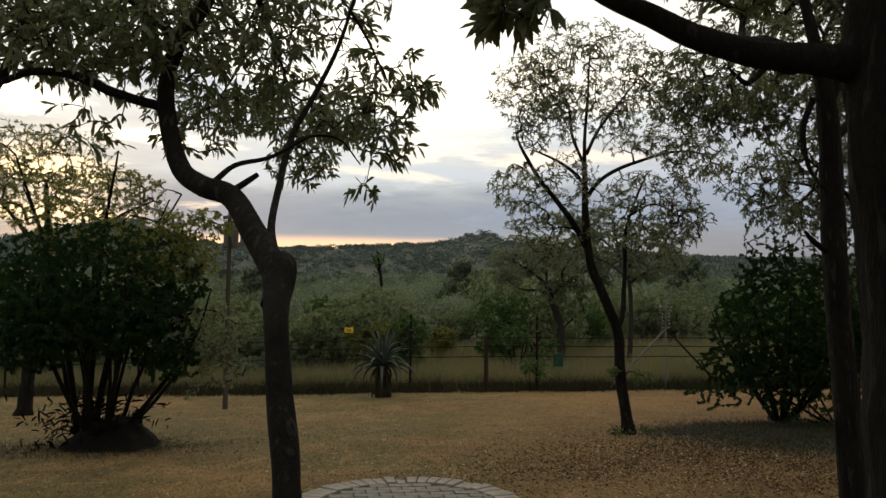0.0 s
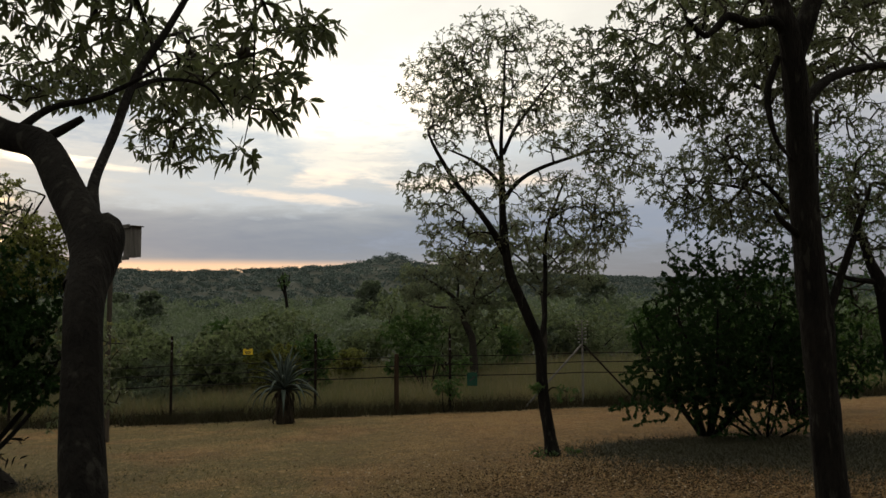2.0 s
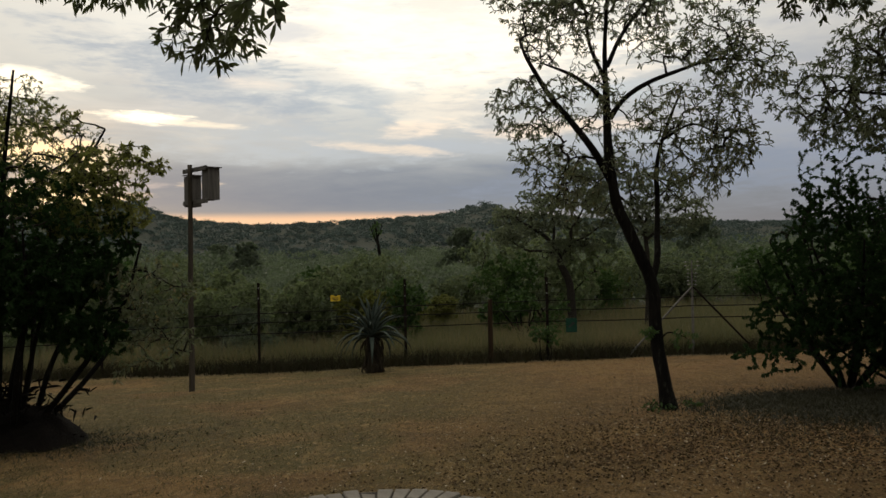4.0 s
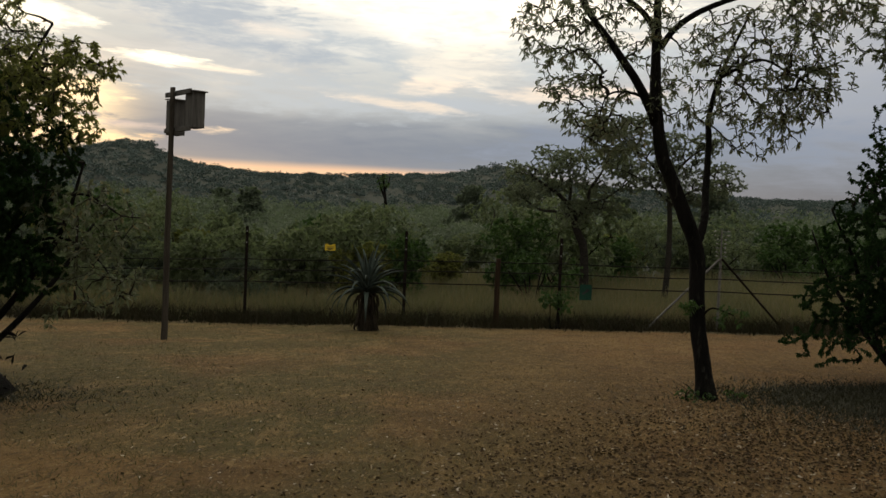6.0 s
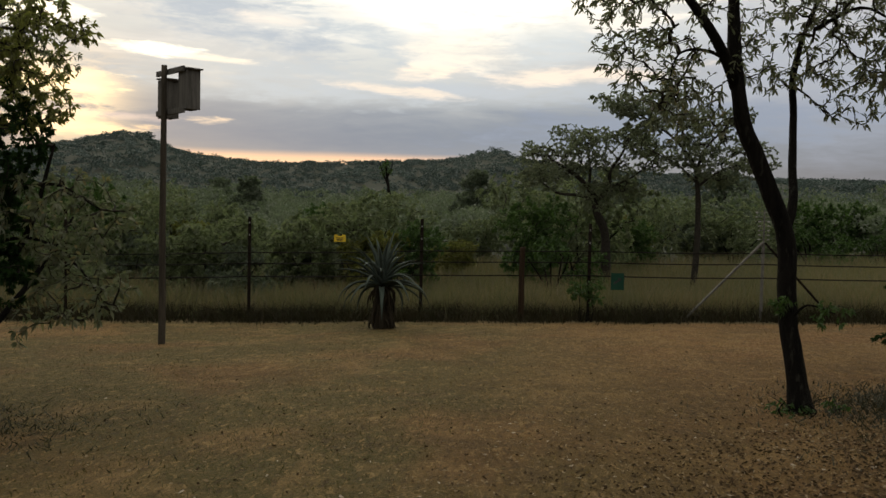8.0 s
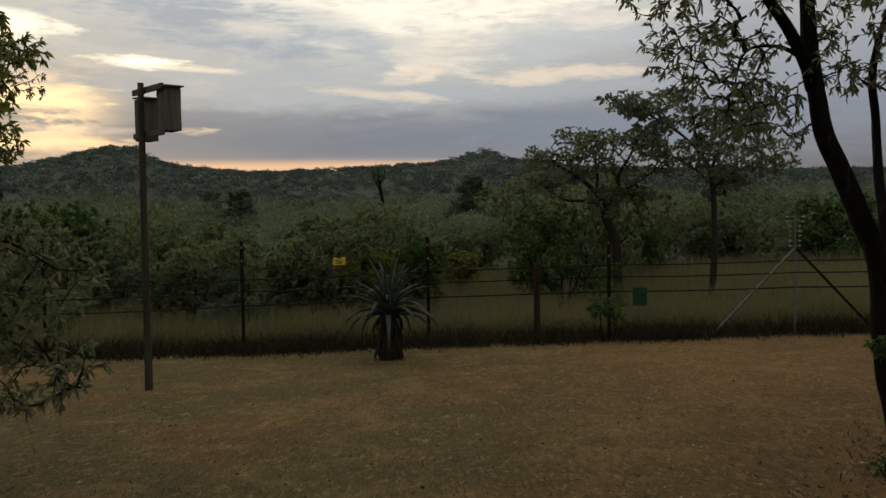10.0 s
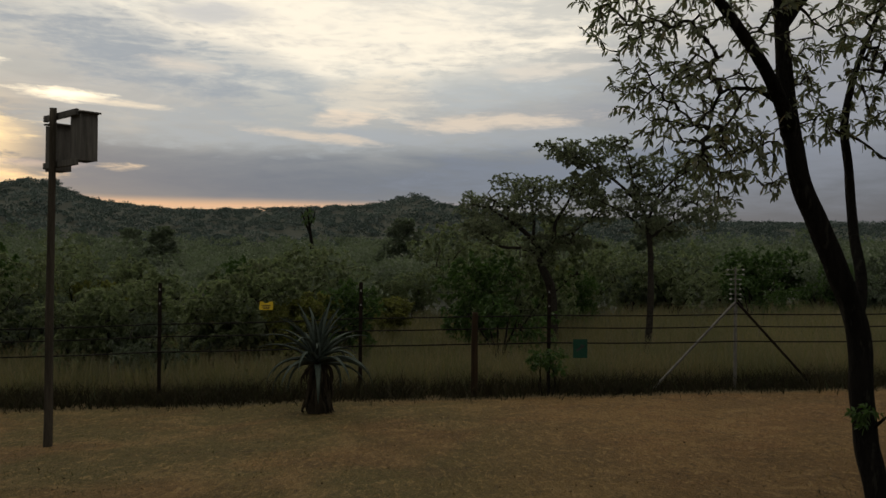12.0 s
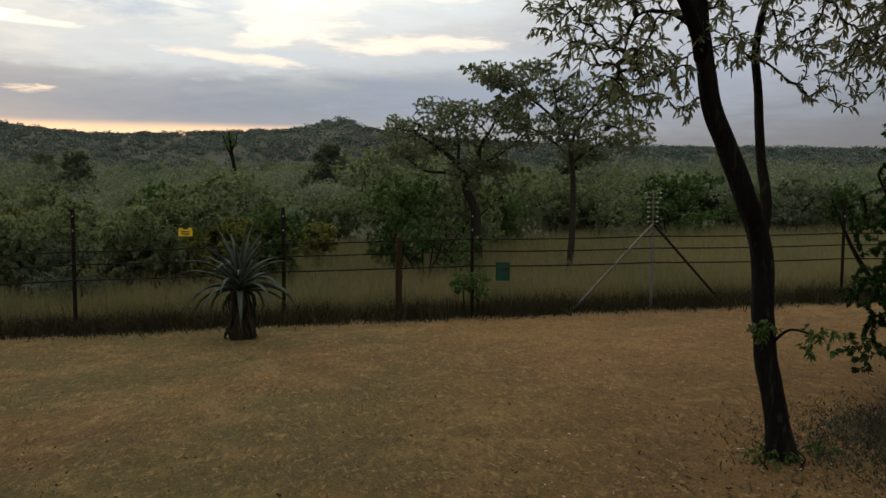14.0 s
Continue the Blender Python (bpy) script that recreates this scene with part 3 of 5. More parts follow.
tree("leaning_tree", "dark crooked tree with a bent trunk and narrow olive leaves", on(-0.55, 4.30), [
    ("trunk", [(-0.55, 4.30, 0.72, 0.085), (-0.57, 4.36, 1.2, 0.073), (-0.62, 4.50, 1.65, 0.066), (-0.655, 4.59, 1.9, 0.063), (-0.73, 4.77, 2.2, 0.061), (-0.80, 4.95, 2.5, 0.061), (-0.865, 5.20, 2.73, 0.070), (-1.077, 5.500, 2.989, 0.06884),
               (-1.272, 5.750, 3.195, 0.06391), (-1.476, 5.859, 3.268, 0.06376), (-1.686, 6.050, 3.406, 0.0618), (-1.807, 6.152, 3.697, 0.05606), (-1.839, 6.180, 3.955, 0.05354), (-1.769, 6.200, 4.247, 0.04812), (-1.569, 6.200, 4.581, 0.04144), (-1.441, 6.150, 5.258, 0.0295), (-1.380, 6.100, 5.940, 0.0148)]),
    ("limb", [(-1.827, 6.170, 3.808, 0.03616), (-1.964, 6.150, 3.836, 0.03084), (-2.160, 6.100, 3.894, 0.0296), (-2.429, 6.100, 4.002, 0.02691), (-2.694, 6.120, 4.027, 0.02419), (-2.983, 6.150, 3.971, 0.02146), (-3.373, 6.200, 4.180, 0.0147)]),
    ("limb", [(-0.927, 5.377, 2.876, 0.0254), (-0.979, 5.533, 3.015, 0.02152), (-1.032, 5.907, 3.282, 0.02044), (-1.035, 6.215, 3.629, 0.01985), (-0.925, 6.400, 3.957, 0.01716), (-0.780, 6.460, 4.311, 0.01416), (-0.625, 6.500, 4.842, 0.00887)]),
    ("limb", [(-1.045, 6.175, 3.561, 0.0132), (-0.967, 6.425, 3.673, 0.01036), (-0.791, 6.560, 3.678, 0.007428), (-0.655, 6.634, 3.518, 0.004753)]),
    ("limb", [(-1.414, 5.875, 3.299, 0.01801), (-1.314, 5.960, 3.410, 0.01587), (-1.096, 5.932, 3.454, 0.01196), (-0.865, 5.947, 3.581, 0.006703)]),
    ("limb", [(-1.276, 5.804, 3.239, 0.02281), (-1.208, 5.836, 3.293, 0.01929), (-1.154, 5.870, 3.340, 0.01562)]),
    ("limb", [(-1.769, 6.200, 4.247, 0.03609), (-2.155, 6.300, 4.569, 0.02656), (-2.668, 6.400, 4.887, 0.01716)]),
    ("stub", [(-0.838, 5.047, 2.576, 0.06616), (-0.834, 5.150, 2.684, 0.07243), (-0.834, 5.228, 2.763, 0.06725), (-0.842, 5.269, 2.798, 0.05659), (-0.855, 5.303, 2.827, 0.04107), (-0.861, 5.316, 2.839, 0.01373)]),
    ("limb", [(-1.569, 6.200, 4.581, 0.03743), (-1.483, 6.640, 4.850, 0.03126), (-1.456, 7.120, 4.676, 0.02285), (-1.562, 8.200, 4.509, 0.01624), (-1.586, 8.800, 4.202, 0.008111)]),
    ("limb", [(-1.439, 7.040, 4.699, 0.0191), (-1.918, 8.200, 4.732, 0.01421), (-2.513, 9.300, 4.586, 0.007092)]),
    ("limb", [(-0.721, 6.480, 4.540, 0.01277), (-0.629, 6.680, 4.405, 0.009484), (-0.463, 6.880, 4.073, 0.004445)]),
    ("limb", [(-0.571, 6.760, 4.277, 0.006924), (-0.596, 6.840, 3.719, 0.004499), (-0.648, 6.855, 3.392, 0.002213)]),
    ("limb", [(-2.95, 6.15, 3.92, 0.030), (-2.88, 6.15, 4.05, 0.034), (-2.80, 6.15, 4.22, 0.032), (-2.78, 6.2, 4.50, 0.026), (-2.60, 6.2, 4.95, 0.014)]),
# The first blob is unseen canopy, added to shade the lawn on the left.
], [(-3.6, 8.4, 5.7, 1.4, 1.5, 0.4, 5.5), (-2.45, 6.2, 4.30, 0.75, 0.5, 0.36, 2.8), (-2.75, 6.3, 4.75, 0.7, 0.5, 0.4, 1.8), (-1.75, 6.2, 4.35, 0.5, 0.5, 0.4, 1.6), (-1.464, 6.300, 4.881, 0.93, 0.664, 0.664, 1.7), (-1.554, 9.000, 3.948, 0.385, 0.405, 0.284, 1.4), (-1.549, 8.500, 4.355, 0.457, 0.507, 0.335, 1.6), (-1.006, 8.000, 4.154, 0.345, 0.508, 0.264, 1), (-0.960, 7.500, 3.922, 0.224, 0.305, 0.142, 0.4), (-0.530, 6.880, 4.128, 0.333, 0.333, 0.311, 0.8),
    (-0.263, 6.880, 4.095, 0.178, 0.222, 0.0889, 0.2), (-0.485, 6.880, 3.728, 0.244, 0.278, 0.167, 0.4), (-0.669, 6.847, 3.336, 0.122, 0.11, 0.0773, 0.08), (-1.622, 7.120, 4.240, 0.467, 0.519, 0.312, 1.4), (-1.553, 6.920, 4.770, 0.659, 0.659, 0.439, 1.7), (-1.004, 6.920, 4.660, 0.549, 0.549, 0.384, 1.2),
    (-1.713, 6.466, 3.656, 0.28, 0.382, 0.102, 0.2), (-2.985, 6.640, 4.550, 0.721, 0.721, 0.421, 1.8), (-2.488, 6.720, 4.323, 0.585, 0.585, 0.327, 1.4), (-2.583, 9.400, 4.454, 0.456, 0.405, 0.203, 1.1), (-2.160, 9.200, 4.424, 0.405, 0.405, 0.203, 1), (-2.920, 9.200, 4.505, 0.405, 0.405, 0.223, 0.9), (-2.301, 6.126, 3.678, 0.334, 0.4, 0.133, 0.15)],
    3300, 5, (0.088, 0.026), 11, from_z=3.2, tuft=0.5, droop=0.1)

tree("slender_tree", "slender dark tree with a dead branch and open grey-green crown", on(2.505, 14.57), [
    ("trunk", [(2.565, 14.53, 0.30, 0.118), (2.51, 14.60, 0.75, 0.095), (2.455, 14.66, 1.1, 0.088), (2.43, 14.70, 1.5, 0.086), (2.39, 14.72, 2.05, 0.084), (2.25, 14.72, 2.42, 0.082), (2.10, 14.72, 2.78, 0.078), (1.97, 14.72, 3.1, 0.074), (1.89, 14.74, 3.6, 0.064),
               (1.875, 14.8, 4.1, 0.055), (1.88, 14.85, 4.45, 0.048), (1.87, 14.85, 5.15, 0.029), (1.92, 14.85, 5.9, 0.022), (1.96, 14.9, 6.7, 0.011)]),
    ("dead_branch", [(1.90, 14.74, 3.42, 0.064), (1.79, 14.6, 3.58, 0.056), (1.60, 14.5, 3.86, 0.047), (1.33, 14.44, 4.2, 0.040), (1.10, 14.4, 4.48, 0.033), (0.90, 14.36, 4.8, 0.028), (0.80, 14.34, 4.98, 0.024), (0.745, 14.34, 5.11, 0.016)]),
    ("limb", [(2.39, 14.72, 2.08, 0.055), (2.50, 14.85, 2.35, 0.044), (2.55, 15.05, 2.70, 0.039), (2.60, 15.22, 3.20, 0.035), (2.62, 15.32, 3.65, 0.031), (2.75, 15.32, 4.15, 0.022), (3.0, 15.3, 4.75, 0.012)]),
    ("limb", [(1.925, 14.880, 4.265, 0.042), (2.085, 14.870, 4.485, 0.036), (2.355, 14.870, 4.685, 0.032), (2.805, 14.870, 4.865, 0.026), (3.365, 14.870, 5.015, 0.018), (3.995, 14.870, 4.965, 0.008)]),
    ("limb", [(2.545, 14.620, 3.915, 0.02), (2.945, 14.620, 4.115, 0.014), (3.295, 14.620, 3.965, 0.01), (3.695, 14.620, 3.765, 0.005)]),
    ("limb", [(1.925, 14.890, 4.365, 0.038), (1.725, 14.820, 4.625, 0.032), (1.405, 14.770, 4.845, 0.024), (1.045, 14.820, 5.015, 0.01)]),
    ("limb", [(1.905, 14.920, 4.965, 0.034), (2.095, 14.820, 5.365, 0.026), (2.395, 14.720, 5.765, 0.018), (2.745, 14.620, 6.215, 0.01)]),
    ("limb", [(1.905, 14.900, 4.715, 0.03), (1.665, 14.820, 5.265, 0.024), (1.605, 14.820, 5.765, 0.016), (1.345, 14.820, 6.265, 0.01)]),
    ("limb", [(1.955, 14.820, 3.565, 0.022), (1.645, 14.670, 3.715, 0.016), (1.345, 14.620, 3.685, 0.01), (1.245, 14.620, 3.365, 0.006)]),
], [(1.2, 14.3, 3.15, 0.3, 0.3, 0.3, 0.12), (0.995, 14.770, 6.065, 0.75, 0.8, 0.6, 1.2), (1.245, 14.620, 3.715, 0.72, 0.7, 0.5, 0.55), (1.495, 14.670, 3.165, 0.4, 0.4, 0.3, 0.3), (2.345, 15.020, 3.865, 0.5, 0.4, 0.5, 0.5), (2.995, 14.670, 3.565, 0.55, 0.5, 0.5, 0.65), (1.850, 14.670, 6.305, 1.25, 1.1, 0.85, 3.2), (0.850, 14.520, 4.355, 0.62, 0.7, 0.42, 0.85), (1.200, 14.620, 5.405, 0.6, 0.8, 0.45, 0.9), (2.900, 14.620, 5.405, 0.95, 0.9, 0.62, 1.9), (2.900, 14.520, 4.255, 0.8, 0.8, 0.42, 1.3), (1.000, 14.620, 3.655, 0.5, 0.6, 0.3, 0.25),
    (3.300, 14.520, 3.605, 0.45, 0.5, 0.25, 0.3), (1.600, 14.520, 4.505, 0.5, 0.5, 0.5, 0.5), (3.695, 14.820, 4.915, 0.65, 0.6, 0.42, 1.3), (3.545, 14.620, 3.915, 0.4, 0.4, 0.25, 0.5)],
    3600, 7, (0.070, 0.020), 23, foliage=M_LEAF_PALE, from_z=2.7, twig=0.0028, flare=0.15, droop=0.1, tuft=0.3)

tree("forked_tree", "tall dark tree with an upright forking trunk", on(3.0, 7.49), [
    ("trunk", [(3.013, 7.488, 0.654, 0.1243), (2.996, 7.488, 0.948, 0.1132), (2.962, 7.488, 1.446, 0.09657), (2.922, 7.488, 2.107, 0.09213), (2.866, 7.488, 2.934, 0.08769), (2.849, 7.488, 3.597, 0.08325), (2.816, 7.488, 4.218, 0.07881), (2.739, 7.488, 4.590, 0.05106), (2.633, 7.488, 5.088, 0.03996), (2.508, 7.488, 5.832, 0.02442)]),
    ("limb", [(2.822, 7.488, 4.177, 0.07215), (2.939, 7.488, 4.467, 0.06105), (3.056, 7.529, 4.756, 0.0555), (3.254, 7.611, 5.252, 0.03996), (3.503, 7.737, 5.832, 0.02442)]),
    ("limb", [(2.789, 7.488, 4.325, 0.03996), (2.673, 7.447, 4.408, 0.03441), (2.508, 7.405, 4.367, 0.03108), (2.342, 7.364, 4.400, 0.02775), (2.242, 7.323, 4.308, 0.02442), (2.143, 7.282, 4.243, 0.02109), (2.010, 7.240, 4.342, 0.00999)]),
    ("limb", [(2.849, 7.488, 2.976, 0.03108), (2.756, 7.447, 3.017, 0.02553), (2.657, 7.405, 3.084, 0.01887), (2.607, 7.388, 3.142, 0.00999)]),
    ("limb", [(2.722, 7.488, 4.177, 0.02442), (2.640, 7.488, 3.929, 0.02331), (2.674, 7.472, 3.639, 0.01554), (2.772, 7.447, 3.474, 0.00888)]),
    ("limb", [(2.856, 7.488, 3.845, 0.03996), (3.172, 7.654, 4.094, 0.03108), (3.669, 7.902, 4.260, 0.02442), (4.250, 8.151, 4.342, 0.0111)]),
    ("limb", [(3.152, 7.574, 4.983, 0.0444), (3.268, 8.650, 5.538, 0.03774), (3.312, 9.720, 5.583, 0.02726), (3.323, 10.739, 5.243, 0.014), (3.226, 11.339, 5.043, 0.006)]),
    ("limb", [(3.281, 9.283, 5.626, 0.02365), (3.828, 9.994, 5.429, 0.01649), (4.224, 10.839, 5.093, 0.007)]),
    ("limb", [(3.287, 10.125, 5.476, 0.01635), (2.823, 10.739, 5.193, 0.01), (2.625, 11.239, 4.943, 0.004)]),
# The heavy first blob is added canopy out of view, blocking skylight below.
], [(5.2, 10.6, 6.4, 2.3, 2.2, 0.5, 13), (3.124, 10.839, 5.243, 1.2, 1.1, 0.5, 3), (2.675, 11.139, 4.973, 0.5, 0.5, 0.3, 1), (4.224, 10.939, 5.043, 1, 1.1, 0.45, 2.6), (3.425, 11.239, 4.743, 0.6, 0.5, 0.25, 0.9), (2.903, 8.894, 5.667, 1.1, 0.877, 0.548, 1.6), (3.656, 8.650, 4.706, 0.777, 0.666, 0.5, 0.8), (2.098, 7.485, 4.484, 0.5, 0.555, 0.444, 0.5), (4.376, 9.432, 4.834, 0.959, 0.959, 0.533, 1.6)],
    4800, 10, (0.064, 0.020), 31, foliage=M_LEAF, from_z=3.4, twig=0.0028, flare=0.15)

tree("overhanging_tree", "stout black-barked tree with a heavy limb arching overhead", on(1.545, 3.62), [
    ("trunk", [(1.540, 3.620, 0.790, 0.228), (1.530, 3.620, 1.290, 0.176), (1.520, 3.620, 1.990, 0.163), (1.510, 3.620, 2.690, 0.16), (1.460, 3.620, 3.190, 0.162), (1.440, 3.620, 3.690, 0.123), (1.490, 3.640, 4.390, 0.088), (1.540, 3.640, 5.390, 0.053)]),
    ("limb", [(1.49, 3.62, 3.30, 0.075), (1.35, 3.61, 3.36, 0.060), (1.22, 3.60, 3.385, 0.050), (1.05, 3.59, 3.395, 0.044), (0.96, 3.59, 3.415, 0.041), (0.82, 3.59, 3.46, 0.038), (0.70, 3.59, 3.52, 0.035), (0.52, 3.59, 3.61, 0.031), (0.30, 3.6, 3.80, 0.024), (0.0, 3.64, 4.2, 0.014)]),
    ("limb", [(1.505, 3.640, 3.690, 0.053), (1.785, 4.140, 4.190, 0.044), (2.085, 4.840, 4.690, 0.031), (2.285, 5.540, 5.090, 0.016)]),
    ("limb", [(1.185, 3.600, 3.390, 0.026), (1.135, 3.840, 3.510, 0.023), (1.185, 4.240, 3.640, 0.018), (1.335, 4.740, 3.890, 0.011)]),
    ("limb", [(0.545, 3.590, 3.650, 0.014), (0.405, 3.600, 3.630, 0.009), (0.305, 3.620, 3.550, 0.005)]),
# First two blobs: crown never in view, put overhead to darken ground at right.
], [(3.085, 5.140, 5.490, 1.7, 1.6, 0.6, 3.5), (2.485, 2.540, 5.190, 1.5, 1.4, 0.6, 2.5), (1.785, 4.340, 4.990, 1.1, 1, 0.5, 2), (0.385, 3.740, 4.390, 0.9, 0.9, 0.45, 2), (0.265, 3.620, 3.590, 0.16, 0.12, 0.1, 0.14), (1.285, 4.540, 4.090, 0.4, 0.35, 0.2, 0.25)],
    2600, 11, (0.075, 0.028), 41, from_z=3.5)


def bush(name, label, at, stems, blobs, tips, per_tip, leaf, seed, foliage, from_z, twig=0.003):
    return tree(name, label, at, stems, blobs, tips, per_tip, leaf, seed, bark=M_BARK, foliage=foliage, from_z=from_z, twig=twig, category="shrub", rough=0.12, flare=0.2, sides=9, plain=True)


def fan(x, y, z, n, reach, height, r, seed, wide=0.18):
    """Stems that spread from one root."""
    rng = random.Random(seed)
    out = []
    for i in range(n):
        a = 2 * math.pi * (i + rng.uniform(-0.3, 0.3)) / n
        d, h = reach * rng.uniform(0.5, 1.0), height * rng.uniform(0.8, 1.15)
        c, s = math.cos(a), math.sin(a)
        out.append(("stem", [(x + c * 0.10, y + s * 0.10, z, r), (x + c * (0.12 + wide * d), y + s * (0.12 + wide * d), z + 0.35 * h, r * 0.8),
                             (x + c * (0.37 + wide) * d + rng.uniform(-.1, .1), y + s * (0.37 + wide) * d, z + 0.68 * h, r * 0.6), (x + c * d, y + s * d, z + h, r * 0.25)]))
    return out


bush("spreading_shrub", "large dense dark green shrub on many spreading stems", on(-5.5, 13.3), fan(-5.45, 13.3, 0.28, 8, 1.8, 2.2, 0.042, 5, 0.42) + fan(-5.5, 13.35, 0.28, 3, 0.8, 2.4, 0.036, 9), [
    (-5.6, 13.3, 2.75, 1.65, 1.5, 0.95, 5), (-4.75, 13.0, 2.15, 0.75, 0.9, 0.60, 1.8), (-6.7, 13.3, 2.3, 1.1, 1.2, 0.85, 2.4), (-5.5, 12.6, 2.2, 1.3, 0.7, 0.55, 2), (-6.3, 12.7, 1.75, 0.6, 0.6, 0.35, 0.6), (-4.35, 13.0, 1.62, 0.5, 0.5, 0.32, 0.5)],
    3300, 66, (0.046, 0.021), 51, M_LEAF_THICKET, 1.5)
# Upper part of spreading_shrub, split off; golden leaf colour imitates light from behind.
bush("golden_shrub", "airy top of a shrub, leaves coloured golden for light from behind", on(-6.0, 13.9), fan(-6.0, 13.9, 0.3, 6, 1.5, 4.0, 0.05, 6), [
    (-5.9, 13.8, 3.6, 1.3, 1.1, 0.5, 2.2), (-4.6, 13.5, 3.15, 0.85, 0.8, 0.42, 2.2), (-7.1, 13.8, 4.2, 1.3, 1.2, 0.5, 1.6), (-5.5, 13.7, 4.25, 0.9, 0.8, 0.25, 0.7), (-4.15, 13.4, 3.6, 0.60, 0.5, 0.28, 1.2), (-7.2, 13.8, 5.0, 1.2, 1.1, 0.3, 0.8)],
    1300, 13, (0.060, 0.024), 53, M_LEAF_GOLD, 2.2)
bush("thorny_thicket", "dense dark thicket with twigs reaching to the ground", on(5.5, 16.2), fan(5.5, 16.2, 0.42, 8, 1.6, 2.3, 0.040, 8, 0.4) + fan(6.3, 15.7, 0.42, 7, 1.8, 1.3, 0.022, 18, 0.5), [
    (5.55, 16.0, 2.1, 1.35, 1.3, 1.0, 4.3), (4.6, 15.9, 1.45, 0.7, 0.7, 0.38, 1.0), (6.8, 16.3, 2.3, 1.4, 1.3, 1.3, 3), (5.35, 16.5, 3.05, 0.6, 0.8, 0.55, 0.8), (6.2, 16.5, 3.6, 1.3, 1.1, 0.8, 1.2),
    (4.2, 15.6, 0.95, 0.6, 0.7, 0.25, 0.25), (6.0, 15.2, 1.75, 1.3, 0.6, 0.8, 3.0), (7.0, 15.6, 1.7, 1.3, 0.9, 0.7, 2.2), (5.9, 15.3, 0.85, 1.3, 0.8, 0.35, 0.5), (5.2, 15.3, 1.3, 0.8, 0.6, 0.45, 1.4)],
    3800, 58, (0.044, 0.021), 61, M_LEAF_THICKET, 0.9)

bush("pale_shrub_branch", "pale drooping leafy branch of a large shrub", on(-5.3, 13.45), [("stem", [(-5.3, 13.45, 0.35, 0.035), (-5.0, 13.45, 1.3, 0.030), (-4.5, 13.45, 2.1, 0.022), (-3.95, 13.42, 2.35, 0.013), (-3.5, 13.4, 2.15, 0.006)]), ("stem", [(-4.75, 13.45, 1.75, 0.018), (-4.2, 13.55, 1.9, 0.014), (-3.8, 13.55, 1.7, 0.010), (-3.5, 13.5, 1.35, 0.005)])],
     [(-3.85, 13.45, 2.1, 0.65, 0.55, 0.38, 2), (-3.6, 13.4, 1.55, 0.45, 0.45, 0.36, 1), (-4.1, 13.5, 1.35, 0.3, 0.3, 0.4, 0.35)], 250, 9, (0.075, 0.028), 71, M_LEAF_PALE, 1.2)
tree("grey_thorn_tree", "pale feathery tree rising behind a dark shrub", on(-9.6, 18.6), [
    ("trunk", [(-9.6, 18.6, -0.1, 0.15), (-9.5, 18.6, 1.2, 0.13), (-9.3, 18.6, 2.4, 0.11), (-9.2, 18.6, 3.6, 0.08), (-9.3, 18.6, 5.0, 0.04)]),
    ("limb", [(-9.35, 18.6, 2.5, 0.07), (-8.6, 18.4, 3.3, 0.05), (-7.6, 18.2, 4.1, 0.03), (-6.7, 18.1, 4.5, 0.012)]),
    ("limb", [(-9.25, 18.6, 3.2, 0.06), (-10.1, 18.8, 4.2, 0.04), (-11.0, 19.0, 5.0, 0.015)]),
], [(-9.4, 18.6, 5.4, 1.9, 1.6, 0.8, 3), (-7.8, 18.2, 4.7, 1.3, 1.1, 0.6, 2), (-10.9, 18.9, 5.0, 1.2, 1.2, 0.8, 1.5), (-6.8, 18.1, 4.2, 0.8, 0.7, 0.4, 0.7), (-8.4, 18.3, 3.5, 1.2, 1.0, 0.5, 1)], 1300, 11, (0.065, 0.024), 81, bark=M_BARK, foliage=M_LEAF_PALE, from_z=2.6, twig=0.0035, plain=True)
tree("twin_tree", "dark upright tree standing in shade", on(6.3, 13.7), [
    ("trunk", [(6.25, 13.7, 0.4, 0.16), (6.27, 13.7, 1.2, 0.135), (6.3, 13.7, 2.2, 0.12), (6.22, 13.7, 3.2, 0.10), (6.2, 13.7, 4.2, 0.07), (6.3, 13.7, 5.4, 0.03)]),
    ("limb", [(6.22, 13.7, 3.2, 0.05), (5.8, 13.6, 3.9, 0.04), (5.3, 13.5, 4.4, 0.025), (4.9, 13.4, 4.7, 0.010)]),
    ("limb", [(6.21, 13.7, 3.6, 0.04), (5.7, 14.4, 4.3, 0.03), (5.0, 15.1, 4.6, 0.010)]),
    ("limb", [(6.28, 13.7, 2.3, 0.07), (6.5, 13.7, 2.9, 0.06), (6.7, 13.7, 3.4, 0.05), (7.1, 13.8, 4.3, 0.025)]),
], [(6.4, 13.8, 4.7, 1.6, 1.4, 0.9, 3), (7.3, 13.9, 3.9, 1.1, 1.0, 0.7, 1.5), (5.4, 13.7, 4.0, 0.8, 0.8, 0.5, 1), (4.8, 15.2, 4.6, 0.8, 0.7, 0.45, 1.4), (5.0, 13.4, 4.75, 0.8, 0.8, 0.45, 1.8), (4.9, 13.2, 3.8, 0.5, 0.6, 0.3, 0.7), (5.0, 15.2, 4.1, 0.5, 0.5, 0.3, 0.7)], 2300, 12, (0.058, 0.019), 91, from_z=2.6, twig=0.0035, plain=True)
